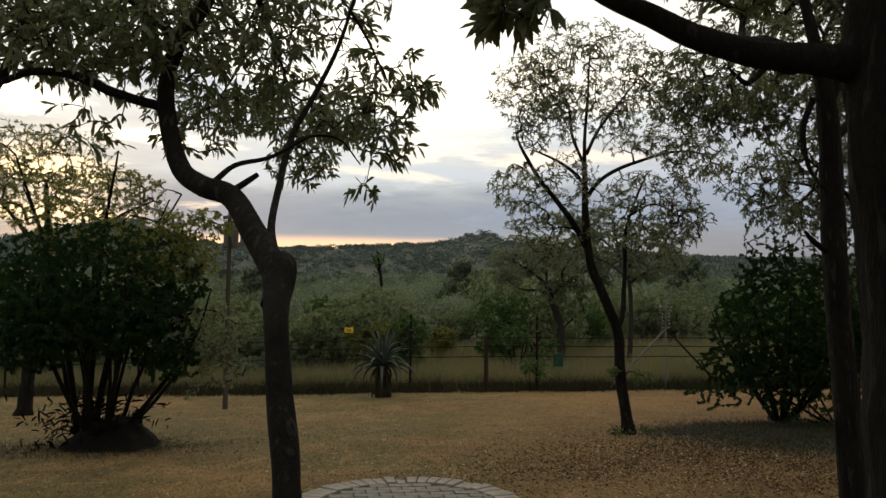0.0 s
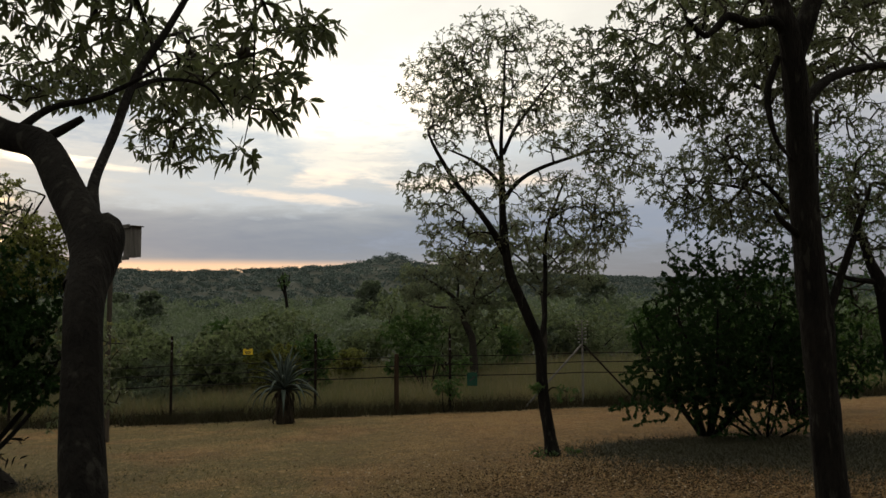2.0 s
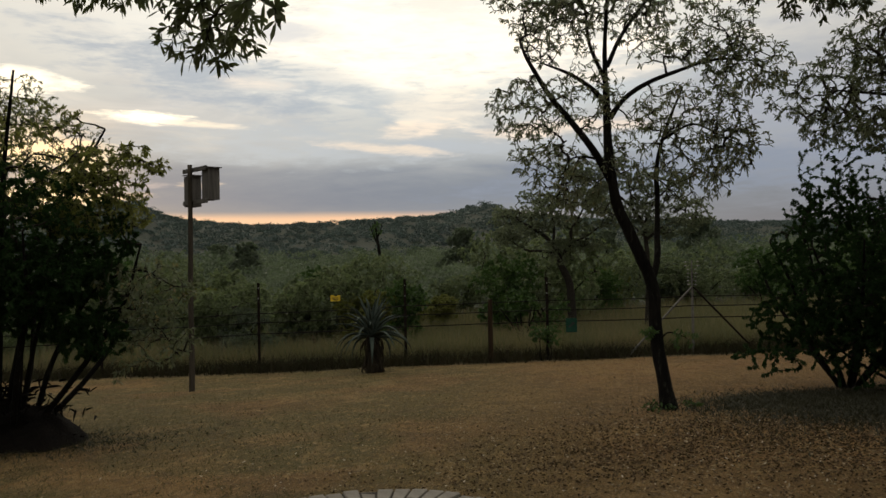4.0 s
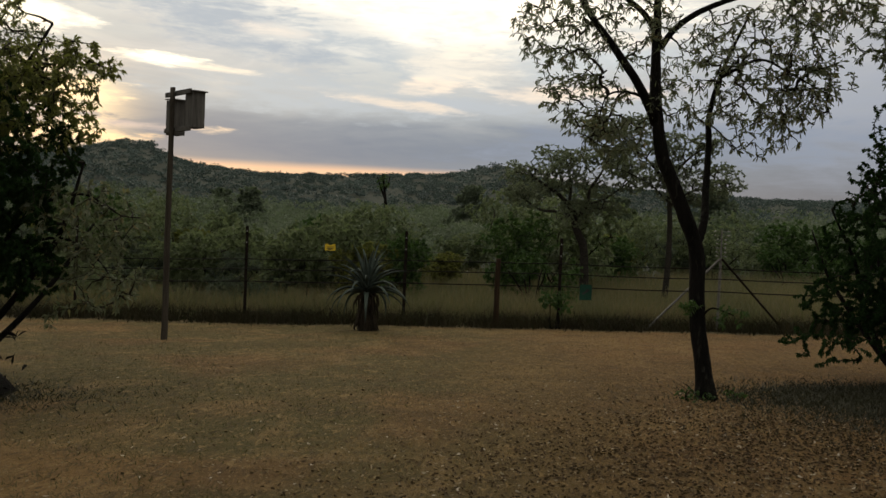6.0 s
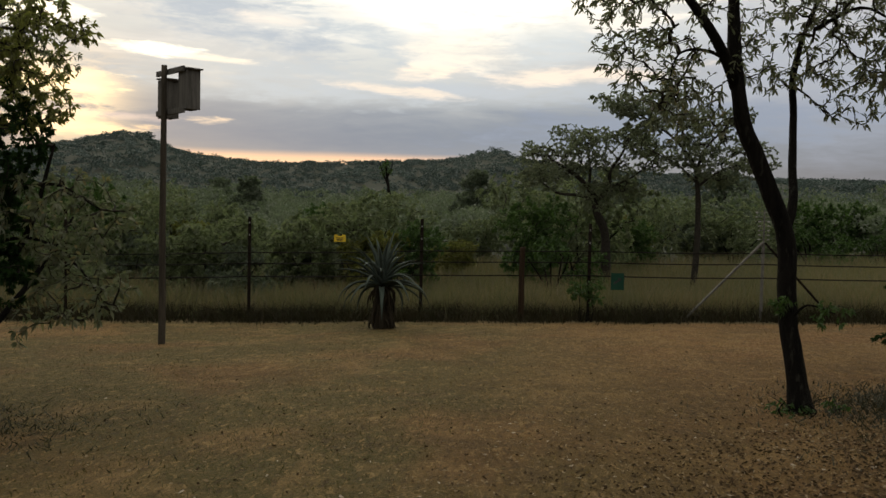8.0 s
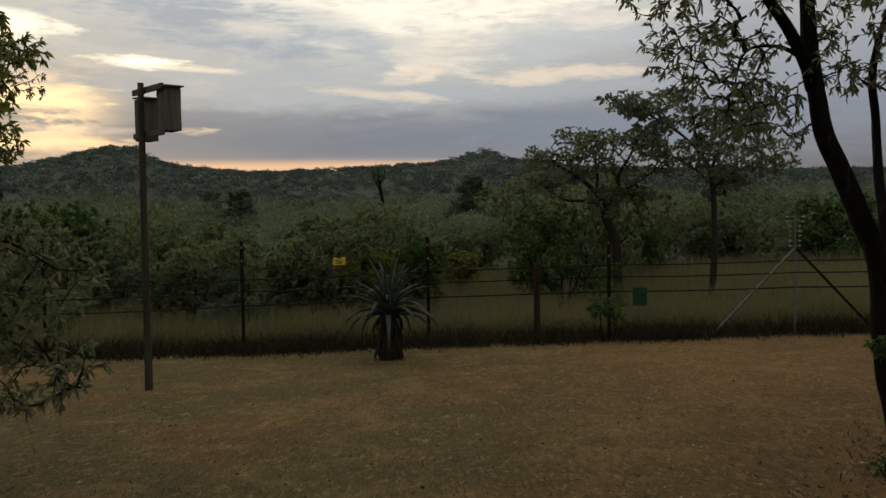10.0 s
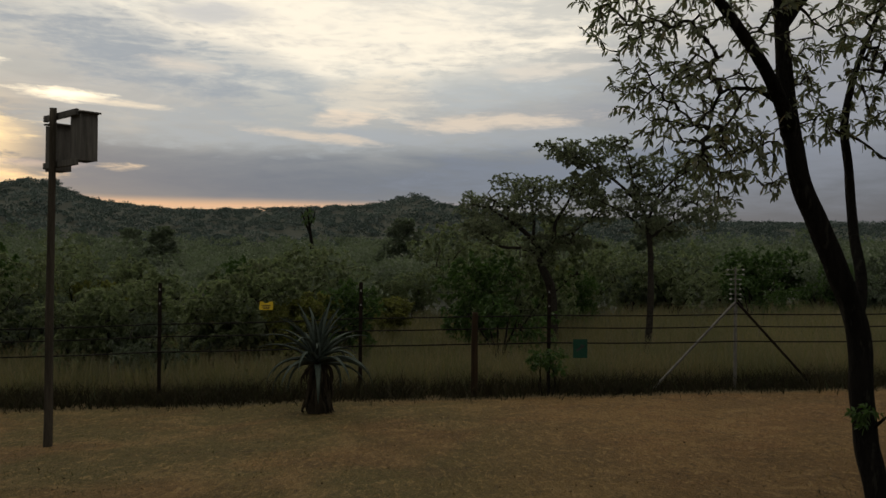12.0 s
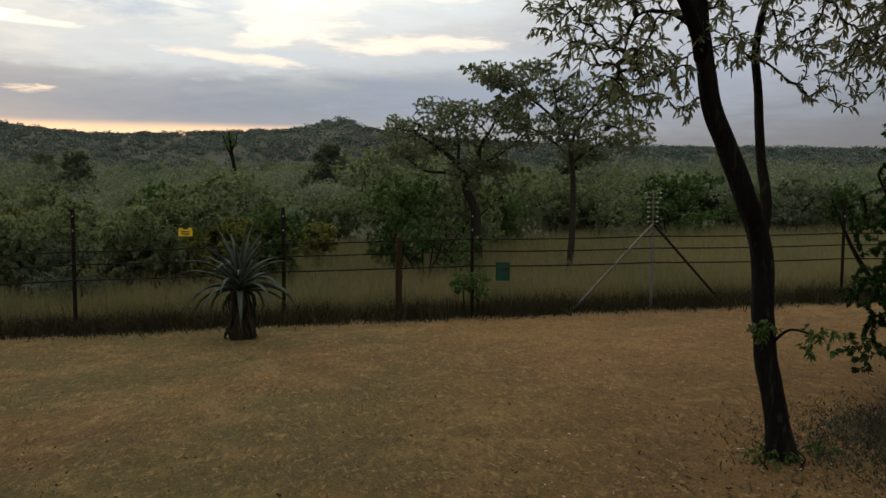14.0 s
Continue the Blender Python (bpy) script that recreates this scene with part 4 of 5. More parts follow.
tree("crooked_tree", "dark crooked tree with wide low branches", on(8.5, 15.6), [
    ("trunk", [(8.62, 15.6, 0.4, 0.17), (8.5, 15.6, 1.2, 0.14), (8.4, 15.6, 2.1, 0.13), (8.3, 15.6, 2.9, 0.115), (8.1, 15.6, 3.4, 0.08), (7.8, 15.6, 4.3, 0.04)]),
    ("limb", [(8.32, 15.6, 2.8, 0.08), (8.6, 15.6, 3.2, 0.065), (9.1, 15.7, 3.6, 0.045), (9.8, 15.8, 4.2, 0.02)]),
    ("limb", [(8.25, 15.6, 3.0, 0.05), (7.7, 15.5, 3.05, 0.04), (7.2, 15.4, 3.2, 0.025)]),
], [(8.4, 15.7, 4.6, 1.9, 1.5, 0.9, 3), (9.8, 15.8, 3.7, 1.2, 1.1, 0.8, 1.7), (8.0, 16.6, 3.0, 1.6, 0.8, 0.8, 1.2)], 1300, 14, (0.065, 0.026), 95, foliage=M_LEAF_DEEP, from_z=2.6, twig=0.0035, plain=True)
bush("dark_shrub", "dense dark shrub closing the garden's edge", on(8.6, 19.2), fan(8.6, 19.2, 0.25, 7, 1.8, 2.4, 0.05, 15), [(8.6, 19.2, 1.9, 2.2, 1.3, 1.2, 3), (10.6, 19.6, 1.8, 1.3, 1.2, 1.0, 1.5), (7.4, 18.8, 2.6, 1.1, 1.0, 0.8, 1)], 700, 18, (0.085, 0.035), 101, M_LEAF_DEEP, 0.8)
bush("fence_shrub", "small dark shrub growing through a fence", on(1.62, 23.85), fan(1.62, 23.85, -0.06, 5, 0.28, 0.75, 0.012, 21), [(1.5, 23.8, 0.66, 0.26, 0.25, 0.22, 1), (1.78, 23.8, 0.6, 0.24, 0.25, 0.28, 1)], 110, 13, (0.065, 0.034), 111, M_LEAF_DEEP, 0.1, 0.002)
bush("trunk_suckers", "leafy suckers sprouting round a tree foot", on(2.45, 14.3), fan(2.42, 14.35, 0.4, 5, 0.35, 0.22, 0.006, 25), [(2.38, 14.4, 0.46, 0.22, 0.2, 0.09, 1), (2.85, 14.5, 0.46, 0.16, 0.15, 0.10, 0.6)], 50, 7, (0.05, 0.026), 113, M_LEAF_DEEP, 0.3, 0.0015)
bush("trunk_shoots", "sprig of leaves growing from a trunk", on(2.42, 14.62), [("stem", [(2.46, 14.62, 1.30, 0.012), (2.55, 14.5, 1.42, 0.009), (2.75, 14.4, 1.36, 0.005)]), ("stem", [(2.44, 14.6, 1.35, 0.01), (2.36, 14.45, 1.45, 0.004)])], [(2.68, 14.4, 1.36, 0.24, 0.15, 0.12, 1), (2.32, 14.45, 1.42, 0.12, 0.1, 0.08, 0.4)], 34, 9, (0.055, 0.024), 117, M_LEAF_DEEP, 0.5, 0.0015)


# ---------------------------------------------------------------- bush beyond the fence
def clumps(spots, n, size, seed):
    """Many small leaf clumps within a few larger envelopes, so that a crown is broken by gaps."""
    r = random.Random(seed)
    out = []
    for x, y, z, rx, ry, rz in spots:
        for _ in range(n):
            a, b, c = r.uniform(-1, 1), r.uniform(-1, 1), r.uniform(-1, 1)
            w = size * r.uniform(0.6, 1.3)
            out.append((x + a * rx, y + b * ry, z + c * rz, w, w, w * r.uniform(0.35, 0.6), w * w))
    return out


tree("flat_topped_acacia", "gnarled acacia with a flat grey-green crown", on(3.15, 32.0), [
    ("trunk", [(3.15, 32, -0.2, 0.16), (3.12, 32, 0.9, 0.14), (3.05, 32, 1.7, 0.125), (2.78, 32, 2.3, 0.105), (2.70, 32, 2.75, 0.085), (2.38, 32, 3.15, 0.065), (2.0, 32, 3.45, 0.05), (1.35, 32, 3.85, 0.022)]),
    ("limb", [(2.75, 32, 2.55, 0.075), (3.1, 32, 2.95, 0.06), (3.2, 32, 3.5, 0.05), (3.55, 32, 4.1, 0.035), (3.75, 32, 4.7, 0.016)]),
    ("limb", [(2.74, 32, 2.6, 0.055), (2.2, 31.8, 2.75, 0.045), (1.6, 31.7, 2.8, 0.035), (1.0, 31.7, 3.2, 0.016)]),
    ("limb", [(2.55, 32, 2.95, 0.05), (2.6, 32.2, 3.6, 0.04), (2.45, 32.3, 4.3, 0.02)]),
    ("limb", [(3.12, 32, 3.0, 0.04), (3.7, 31.9, 3.25, 0.03), (4.3, 31.9, 3.7, 0.014)]),
], clumps([(1.5, 32, 3.9, 0.75, 0.8, 0.32), (2.5, 32, 4.35, 0.8, 0.8, 0.30), (3.6, 32, 4.45, 0.7, 0.8, 0.38), (1.0, 31.8, 3.35, 0.35, 0.6, 0.3), (4.2, 32, 3.75, 0.5, 0.7, 0.35), (2.6, 31.8, 3.5, 1.1, 0.6, 0.3), (3.4, 32, 2.9, 0.9, 0.6, 0.3)], 8, 0.52, 3),
    3000, 24, (0.052, 0.029), 121, bark=M_TWIG, foliage=M_LEAF_ACACIA, from_z=2.4, twig=0.0045, plain=True)
tree("slim_acacia", "slim acacia with a layered spreading crown", on(5.25, 30.0), [
    ("trunk", [(5.2, 30, -0.2, 0.10), (5.3, 30, 1.0, 0.085), (5.32, 30, 2.0, 0.075), (5.28, 30, 2.9, 0.065), (5.15, 30, 3.6, 0.05), (4.6, 30, 4.3, 0.035), (3.7, 30, 4.9, 0.022), (2.7, 30, 5.35, 0.01)]),
    ("limb", [(5.2, 30, 3.4, 0.045), (5.5, 30, 4.1, 0.035), (6.0, 30, 4.6, 0.022), (6.6, 30, 4.9, 0.01)]),
    ("limb", [(5.27, 30, 3.0, 0.04), (5.8, 30, 3.4, 0.03), (6.6, 30, 3.7, 0.012)]),
    ("limb", [(4.9, 30, 3.9, 0.03), (4.8, 30, 4.7, 0.022), (4.6, 30, 5.4, 0.01)]),
    ("limb", [(5.25, 30, 3.1, 0.03), (4.7, 30, 3.6, 0.024), (3.9, 30, 4.0, 0.010)]),
], clumps([(2.9, 30, 5.2, 0.5, 0.4, 0.16), (3.8, 30, 4.85, 0.6, 0.5, 0.22), (4.7, 30, 5.15, 0.65, 0.7, 0.36), (4.5, 30, 4.2, 0.8, 0.6, 0.28), (5.9, 30, 4.7, 0.8, 0.7, 0.30), (6.6, 30, 3.9, 0.6, 0.7, 0.35), (5.4, 30, 3.9, 0.7, 0.6, 0.25), (6.0, 30, 3.3, 0.8, 0.6, 0.25)], 7, 0.48, 5),
    2900, 23, (0.052, 0.029), 131, bark=M_TWIG, foliage=M_LEAF_ACACIA, from_z=2.9, twig=0.0042, plain=True)

SHRUBS = []
for i, (w, h, fol) in enumerate([(1.5, 2.4, M_LEAF_BUSH), (1.9, 2.9, M_LEAF_DEEP), (1.3, 2.0, M_LEAF_GOLD), (2.2, 3.4, M_LEAF_BUSH), (1.7, 2.6, M_LEAF_FAR_HAZE)]):
    r = random.Random(300 + i)
    lumps = [(r.uniform(-0.6, 0.6) * w, r.uniform(-0.5, 0.5) * w, h * r.uniform(0.16, 0.84), w * r.uniform(0.32, 0.52), w * r.uniform(0.32, 0.52), h * r.uniform(0.14, 0.24), 1) for _ in range(12)]
    kind = ("dense bushveld shrub", "dark rounded bushveld shrub", "yellow-green bushveld shrub", "tall spreading bushveld shrub", "grey-green bushveld shrub")[i]
    at = [(-7.6, 28.5), (1.4, 29.5), (-3.8, 29.0), (-12.5, 31.0), (8.5, 44.0)][i]
    z0 = gz(*at) - 0.05
    s = bush("veld_shrub", kind + " beyond a wire fence", (*at, z0), [(n, [(a + at[0], b + at[1], c + z0, d) for a, b, c, d in pts]) for n, pts in fan(0, 0, 0, 6, w * 0.7, h * 0.55, 0.035, 40 + i)],
             [(a + at[0], b + at[1], c + z0, *rest) for a, b, c, *rest in lumps], 540, 25, (0.105, 0.062), 400 + i, fol, z0 + h * 0.2, 0.005)
    tagged(s, group="shrubs beyond the fence")
    SHRUBS.append(s)

spots = random.Random(77)
PLACES = []
for x in np.arange(-19, -3.4, 1.45):
    PLACES.append((x, 28.0, 0.92))
for x in np.arange(-24, 1.0, 1.8):
    PLACES.append((x, 34.5, 1.1))
for x in (0.2, 2.8, 4.6):
    PLACES.append((x, 33.5, 1.0))
for x in np.arange(-16, -3.0, 2.1):
    PLACES.append((x, 31.0, 0.85))
for x in (-1.9, 1.6, 3.9):
    PLACES.append((x, 37.0, 0.95))
for x in np.arange(-30, 24.0, 2.4):
    PLACES.append((x, 42.0, 1.22))
for x in np.arange(7.5, 32.0, 3.0):
    PLACES.append((x, 47.0, 1.15))
for x, y, s in PLACES:
    x, y = x + spots.uniform(-0.8, 0.8), y + spots.uniform(-2.2, 2.2)
    if abs(x - 0.0 - (y - 9) * 0.0) < 0.9 and y < 41 or (4.2 < x < 12 and y < 38):
        continue
    if -1.6 < x - (y - 24) * 0.02 + 0.2 < 0.6 and y < 38:
        continue
    k = spots.choice([0, 1, 2, 3, 4] if y < 50 else [0, 1, 3, 4, 4])
    s *= spots.uniform(0.65, 1.22)
    copy_thing(SHRUBS[k], pose(x, y, gz(x, y) - 0.08, 0, 0, spots.uniform(0, 360)) @ Matrix.Diagonal((s, s, s * spots.uniform(0.85, 1.1), 1)))


def woods(name, label, spread, per_tree, flake, foliage, seed):
    """Trees too many to count, in one mesh: crowns of leaf tufts on the rising land."""
    rng = np.random.RandomState(seed)
    P, S = [], []
    for x, y, w, h in spread:
        z = gz(x, y)
        lumps = rng.randint(2, 5)
        c = np.column_stack([rng.uniform(-0.55, 0.55, lumps) * w, rng.uniform(-0.55, 0.55, lumps) * w, rng.uniform(0.25, 0.85, lumps) * h])
        n = per_tree
        pick = rng.randint(0, lumps, n)
        p = c[pick] + unit(rng.normal(size=(n, 3))) * (rng.uniform(0.5, 1, n)[:, None] * np.array([[w * 0.42, w * 0.42, h * 0.22]]))
        p[:, 2] = np.abs(p[:, 2])
        P.append(p + np.array([[x, y, z]]))
        S.append(np.full(n, flake * (0.7 + 0.3 * w / 3)))
    V, F = flakes(np.vstack(P), np.concatenate(S), rng)
    return tagged(new(name, quads(name, V, F, foliage)), label, "woodland", kind="stuff")


def ring(seed, n, d0, d1, az0, az1, w0, w1, h0, h1):
    rng = np.random.RandomState(seed)
    out = []
    for _ in range(n):
        d, a = math.sqrt(rng.uniform(d0 * d0, d1 * d1)), radians(rng.uniform(az0, az1))
        g = rng.uniform()
        out.append((-0.8 + math.sin(a) * d, 8.7 + math.cos(a) * d, w0 + (w1 - w0) * g, (h0 + (h1 - h0) * g) * rng.uniform(0.75, 1.2)))
    return out


woods("edge_woods", "soft grey-green thickets behind the nearest shrubs", ring(7, 190, 42, 72, -40, 44, 2.0, 4.2, 2.0, 3.6), 760, 0.17, M_LEAF_FAR_HAZE, 7)
woods("near_woods", "grey-green bushveld thickets on flat land", ring(1, 620, 68, 150, -40, 42, 2.4, 5.0, 2.6, 5.2), 330, 0.26, M_LEAF_FAR_HAZE, 1)
woods("middle_woods", "bushveld woodland on a gentle slope", ring(2, 1200, 145, 320, -38, 40, 3.2, 7.0, 2.6, 5.4), 160, 0.48, M_LEAF_FAR_HAZE, 2)
woods("hill_woods", "distant wooded hillside", ring(3, 3400, 300, 606, -36, 38, 3.2, 7.0, 1.4, 3.0), 80, 0.62, M_LEAF_HILL_HAZE, 3)
far_tree = tree("dark_far_tree", "dark round tree standing above the bush", on(-1.5, 70.0), [("trunk", [(-1.5, 70, -0.2, 0.2), (-1.5, 70, 2.0, 0.16), (-1.5, 70, 3.6, 0.08)])],
    [(-1.4, 70, 4.9, 0.8, 0.8, 0.5, 1.6), (-2.0, 70, 4.3, 0.8, 0.8, 0.5, 1.6), (-0.7, 70, 4.1, 0.8, 0.8, 0.5, 1.4), (-1.5, 70, 3.3, 1.6, 1.2, 0.6, 2.4), (-2.4, 70, 2.4, 1.3, 1.2, 0.7, 2), (-0.5, 70, 2.4, 1.4, 1.2, 0.7, 2)], 620, 17, (0.18, 0.11), 141, foliage=M_LEAF_FAR_HAZE, from_z=1.0, twig=0.008, plain=True)
for x, y, size in ((-19.3, 71.0, 0.92), (2.6, 76.0, 0.85), (-24.5, 80.0, 0.95), (10.5, 74.0, 0.9), (17.0, 70.0, 1.0)):
    copy_thing(far_tree, pose(x, y, gz(x, y) - 0.05, 0, 0, x * 40) @ Matrix.Diagonal((size * 1.2, size * 1.2, size, 1)))
tree("dead_far_tree", "bare leaning dead tree in the bush", on(-8.1, 70.0), [("trunk", [(-7.9, 70, -0.2, 0.17), (-8.05, 70, 2.5, 0.15), (-8.3, 70, 4.6, 0.10), (-8.5, 70, 6.0, 0.04)]), ("limb", [(-8.2, 70, 3.9, 0.09), (-8.6, 70, 4.9, 0.06), (-8.9, 70, 5.7, 0.03)]), ("limb", [(-8.3, 70, 4.6, 0.06), (-8.0, 70, 5.3, 0.04), (-7.9, 70, 5.9, 0.02)])], [(-8.4, 70, 5.3, 0.5, 0.4, 0.7, 1)], 60, 8, (0.16, 0.10), 151, foliage=M_LEAF_DEEP, from_z=3.0, twig=0.008, plain=True)


# ---------------------------------------------------------------- grasses and litter
def blades(name, label, X, Y, low, high, width, mat, rng, lean=0.35, category="grass", single=False):
    n = len(X)
    Z = np.array([gz(a, b) for a, b in zip(X, Y)]) - 0.01
    H = rng.uniform(low, high, n)
    a = rng.uniform(0, 2 * math.pi, n)
    c, s = np.cos(a), np.sin(a)
    l = rng.normal(size=(n, 2)) * lean * H[:, None]
    base = np.column_stack([X, Y, Z])
    side = np.column_stack([c, s, np.zeros(n)]) * width * 0.5
    mid = base + np.column_stack([l * 0.35, H * 0.6])
    tip = base + np.column_stack([l, H])
    V = np.stack([base - side, base + side, mid + side * 0.8, tip, mid - side * 0.8], 1).reshape(-1, 3)
    b = np.arange(n)[:, None] * 5
    if single:
        V = np.stack([base - side, base + side, tip], 1).reshape(-1, 3)
        return tagged(new(name, quads(name, V, np.arange(n)[:, None] * 3 + np.array([[0, 1, 2]]), mat)), label, category, kind="stuff")
    F = np.vstack([b + [0, 1, 2, 4]])
    T = b + [4, 2, 3]
    me = bpy.data.meshes.new(name)
    me.vertices.add(len(V))
    me.vertices.foreach_set("co", V.astype(np.float32).ravel())
    idx = np.concatenate([np.hstack([F, T]).ravel()]).astype(np.int32)
    me.loops.add(len(idx))
    me.loops.foreach_set("vertex_index", idx)
    me.polygons.add(2 * n)
    me.polygons.foreach_set("loop_start", (np.arange(n)[:, None] * 7 + np.array([[0, 4]])).ravel().astype(np.int32))
    me.update(calc_edges=True)
    me.materials.append(mat)
    return tagged(new(name, me), label, category, kind="stuff")


rng = np.random.RandomState(5)
n = 115000
d = rng.uniform(0.0, 1.0, n) ** 1.3
Y = 7.2 + d * 16.6
X = rng.uniform(-1, 1, n) * (3.5 + (Y - 5) * 0.72) - 0.3
keep = np.hypot(X + 0.42, Y - 8.14) > 1.08
X, Y = X[keep], Y[keep]
# Greener blades to the left, their darker tone partly standing for shade.
lush = np.array([noise.noise((a * 0.45, b * 0.45, 6.0)) for a, b in zip(X, Y)]) * 1.6 - X * 0.45 > 0.75
blades("lawn_grass", "short dry lawn grass", X[~lush], Y[~lush], 0.014, 0.052, 0.009, M_STRAW, rng, 0.9, single=True)
blades("green_lawn_grass", "short lawn grass still partly green", X[lush], Y[lush], 0.014, 0.050, 0.010, M_GREEN_LAWN, rng, 0.9, single=True)
n = 52000
Y = 24.5 + rng.uniform(0, 1, n) ** 1.4 * 19
X = rng.uniform(-1, 1, n) * (14 + (Y - 24) * 0.5)
blades("veld_grass", "tall dry veld grass beyond a fence", X, Y, 0.35, 0.85, 0.018, M_VELD, rng, 0.3)
# Rank grass whose dark tone also carries the shadow along the fence foot.
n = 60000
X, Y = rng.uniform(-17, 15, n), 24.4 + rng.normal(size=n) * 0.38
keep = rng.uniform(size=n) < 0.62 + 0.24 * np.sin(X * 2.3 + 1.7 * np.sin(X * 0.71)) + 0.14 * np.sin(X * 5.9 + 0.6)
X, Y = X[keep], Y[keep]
blades("fence_grass", "rank grass along a fence foot, darkened for the shadow there", X, Y, 0.05, 0.30 + 0.28 * rng.uniform(size=len(X)) ** 3, 0.015, M_RANK, rng, 0.75)
# Dark blades imitate the shade under the shrubs by their colour.
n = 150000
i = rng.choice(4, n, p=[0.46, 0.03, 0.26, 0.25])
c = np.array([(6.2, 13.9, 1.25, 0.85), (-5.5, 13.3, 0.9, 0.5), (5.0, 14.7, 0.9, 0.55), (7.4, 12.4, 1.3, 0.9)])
blades("shade_growth", "dark blades put in for the shade under shrubs", c[i, 0] + rng.normal(size=n) * c[i, 2], c[i, 1] + rng.normal(size=n) * c[i, 3], 0.02, 0.075, 0.016, M_PAINTED_SHADE, rng, 1.0, single=True)
n = 6500
c = np.array([(3.0, 13.0, 1.6), (1.8, 11.3, 1.7), (3.8, 10.8, 1.4), (0.2, 10.2, 1.6), (5.0, 13.6, 1.4), (2.4, 9.2, 1.5), (-3.0, 11.0, 2.5)])
i = rng.choice(7, n, p=[0.24, 0.19, 0.17, 0.12, 0.14, 0.09, 0.05])
X, Y = c[i, 0] + rng.normal(size=n) * c[i, 2], c[i, 1] + rng.normal(size=n) * c[i, 2] * 0.8
keep = (Y < 22.5) & (Y > 5) & (np.hypot(X + 0.42, Y - 8.14) > 1.1)
X, Y = X[keep], Y[keep]
P = np.column_stack([X, Y, [gz(a, b) + 0.006 for a, b in zip(X, Y)]])
A = rng.normal(size=(len(P), 3))
A[:, 2] = np.abs(A[:, 2]) * 0.08
V, F = leaves(P, A, 0.036, 0.016, rng, 0.5, -0.05)
V[:, 2] = np.maximum(V[:, 2], np.repeat(P[:, 2], 6) - 0.004)
tagged(new("leaf_litter", quads("leaf_litter", V, F, M_LITTER)), "curled brown leaves scattered on a dry lawn", "fallen leaves", kind="stuff")


# Dark leaf drifts; the thickest two also stand in for shade under trees.
n = 15000
c = np.array([(1.2, 11.4, 0.8), (2.4, 12.6, 1.1), (0.3, 10.4, 0.9), (3.9, 12.0, 1.2), (4.6, 10.2, 1.3), (1.0, 13.0, 4.0)])
i = rng.choice(6, n, p=[0.10, 0.16, 0.06, 0.28, 0.34, 0.06])
X, Y = c[i, 0] + rng.normal(size=n) * c[i, 2], c[i, 1] + rng.normal(size=n) * c[i, 2] * 0.7
keep = (Y < 22.5) & (Y > 5) & (np.hypot(X + 0.42, Y - 8.14) > 1.1)
X, Y = X[keep], Y[keep]
P = np.column_stack([X, Y, [gz(a, b) + 0.008 for a, b in zip(X, Y)]])
A = rng.normal(size=(len(P), 3))
A[:, 2] = np.abs(A[:, 2]) * 0.12
V, F = leaves(P, A, 0.034, 0.017, rng, 0.5, -0.05)
V[:, 2] = np.maximum(V[:, 2], np.repeat(P[:, 2], 6) - 0.004)
tagged(new("old_leaf_litter", quads("old_leaf_litter", V, F, M_LITTER_DARK)), "dark rotting leaves in drifts, thickened to darken shaded lawn", "fallen leaves", kind="stuff")


# ---------------------------------------------------------------- heap under the shrub
def heap():
    root = thing("soil_heap", "dark heap of earth and leaf litter at a shrub's foot", "soil heap", on(-5.25, 13.35))
    bm = bmesh.new()
    n, m = 40, 12
    rows = []
    for i in range(m):
        f = i / (m - 1)
        row = []
        for j in range(n):
            a = 2 * math.pi * j / n
            r = 0.80 * (1 - f) * (1 + 0.3 * noise.noise((math.cos(a) * 1.5, math.sin(a) * 1.5, f)))
            h = 0.50 * (1 - (1 - f) ** 1.7) + 0.09 * noise.noise((math.cos(a) * 3 * (1 - f), math.sin(a) * 3 * (1 - f), 4.0)) * f - 0.03
            row.append(bm.verts.new((r * math.cos(a), r * math.sin(a) * 0.8, h)))
        rows.append(row)
    for i in range(m - 1):
        for j in range(n):
            f = bm.faces.new((rows[i][j], rows[i][(j + 1) % n], rows[i + 1][(j + 1) % n], rows[i + 1][j]))
            f.smooth = True
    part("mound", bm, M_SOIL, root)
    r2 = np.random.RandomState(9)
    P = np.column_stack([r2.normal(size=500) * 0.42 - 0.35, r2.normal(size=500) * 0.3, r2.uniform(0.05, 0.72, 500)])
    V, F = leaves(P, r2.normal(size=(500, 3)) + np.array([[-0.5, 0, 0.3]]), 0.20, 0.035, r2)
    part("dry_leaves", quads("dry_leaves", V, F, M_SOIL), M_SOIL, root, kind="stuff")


heap()


# ---------------------------------------------------------------- fence
def rod(bm, a, b, r0, r1=None, sides=8):
    a, b = Vector(a), Vector(b)
    d = b - a
    bmesh.ops.create_cone(bm, cap_ends=True, segments=sides, radius1=r0, radius2=r0 if r1 is None else r1, depth=d.length, matrix=Matrix.Translation((a + b) / 2) @ d.to_track_quat("Z", "Y").to_matrix().to_4x4())
    return bm


FENCE_Y = 24.2
POSTS = [(-17.2, 2.05), (-13.3, 2.05), (-9.45, 2.05), (-5.44, 1.98), (-1.775, 2.015), (1.72, 2.0), (9.2, 2.2), (12.9, 2.1), (16.6, 2.1)]


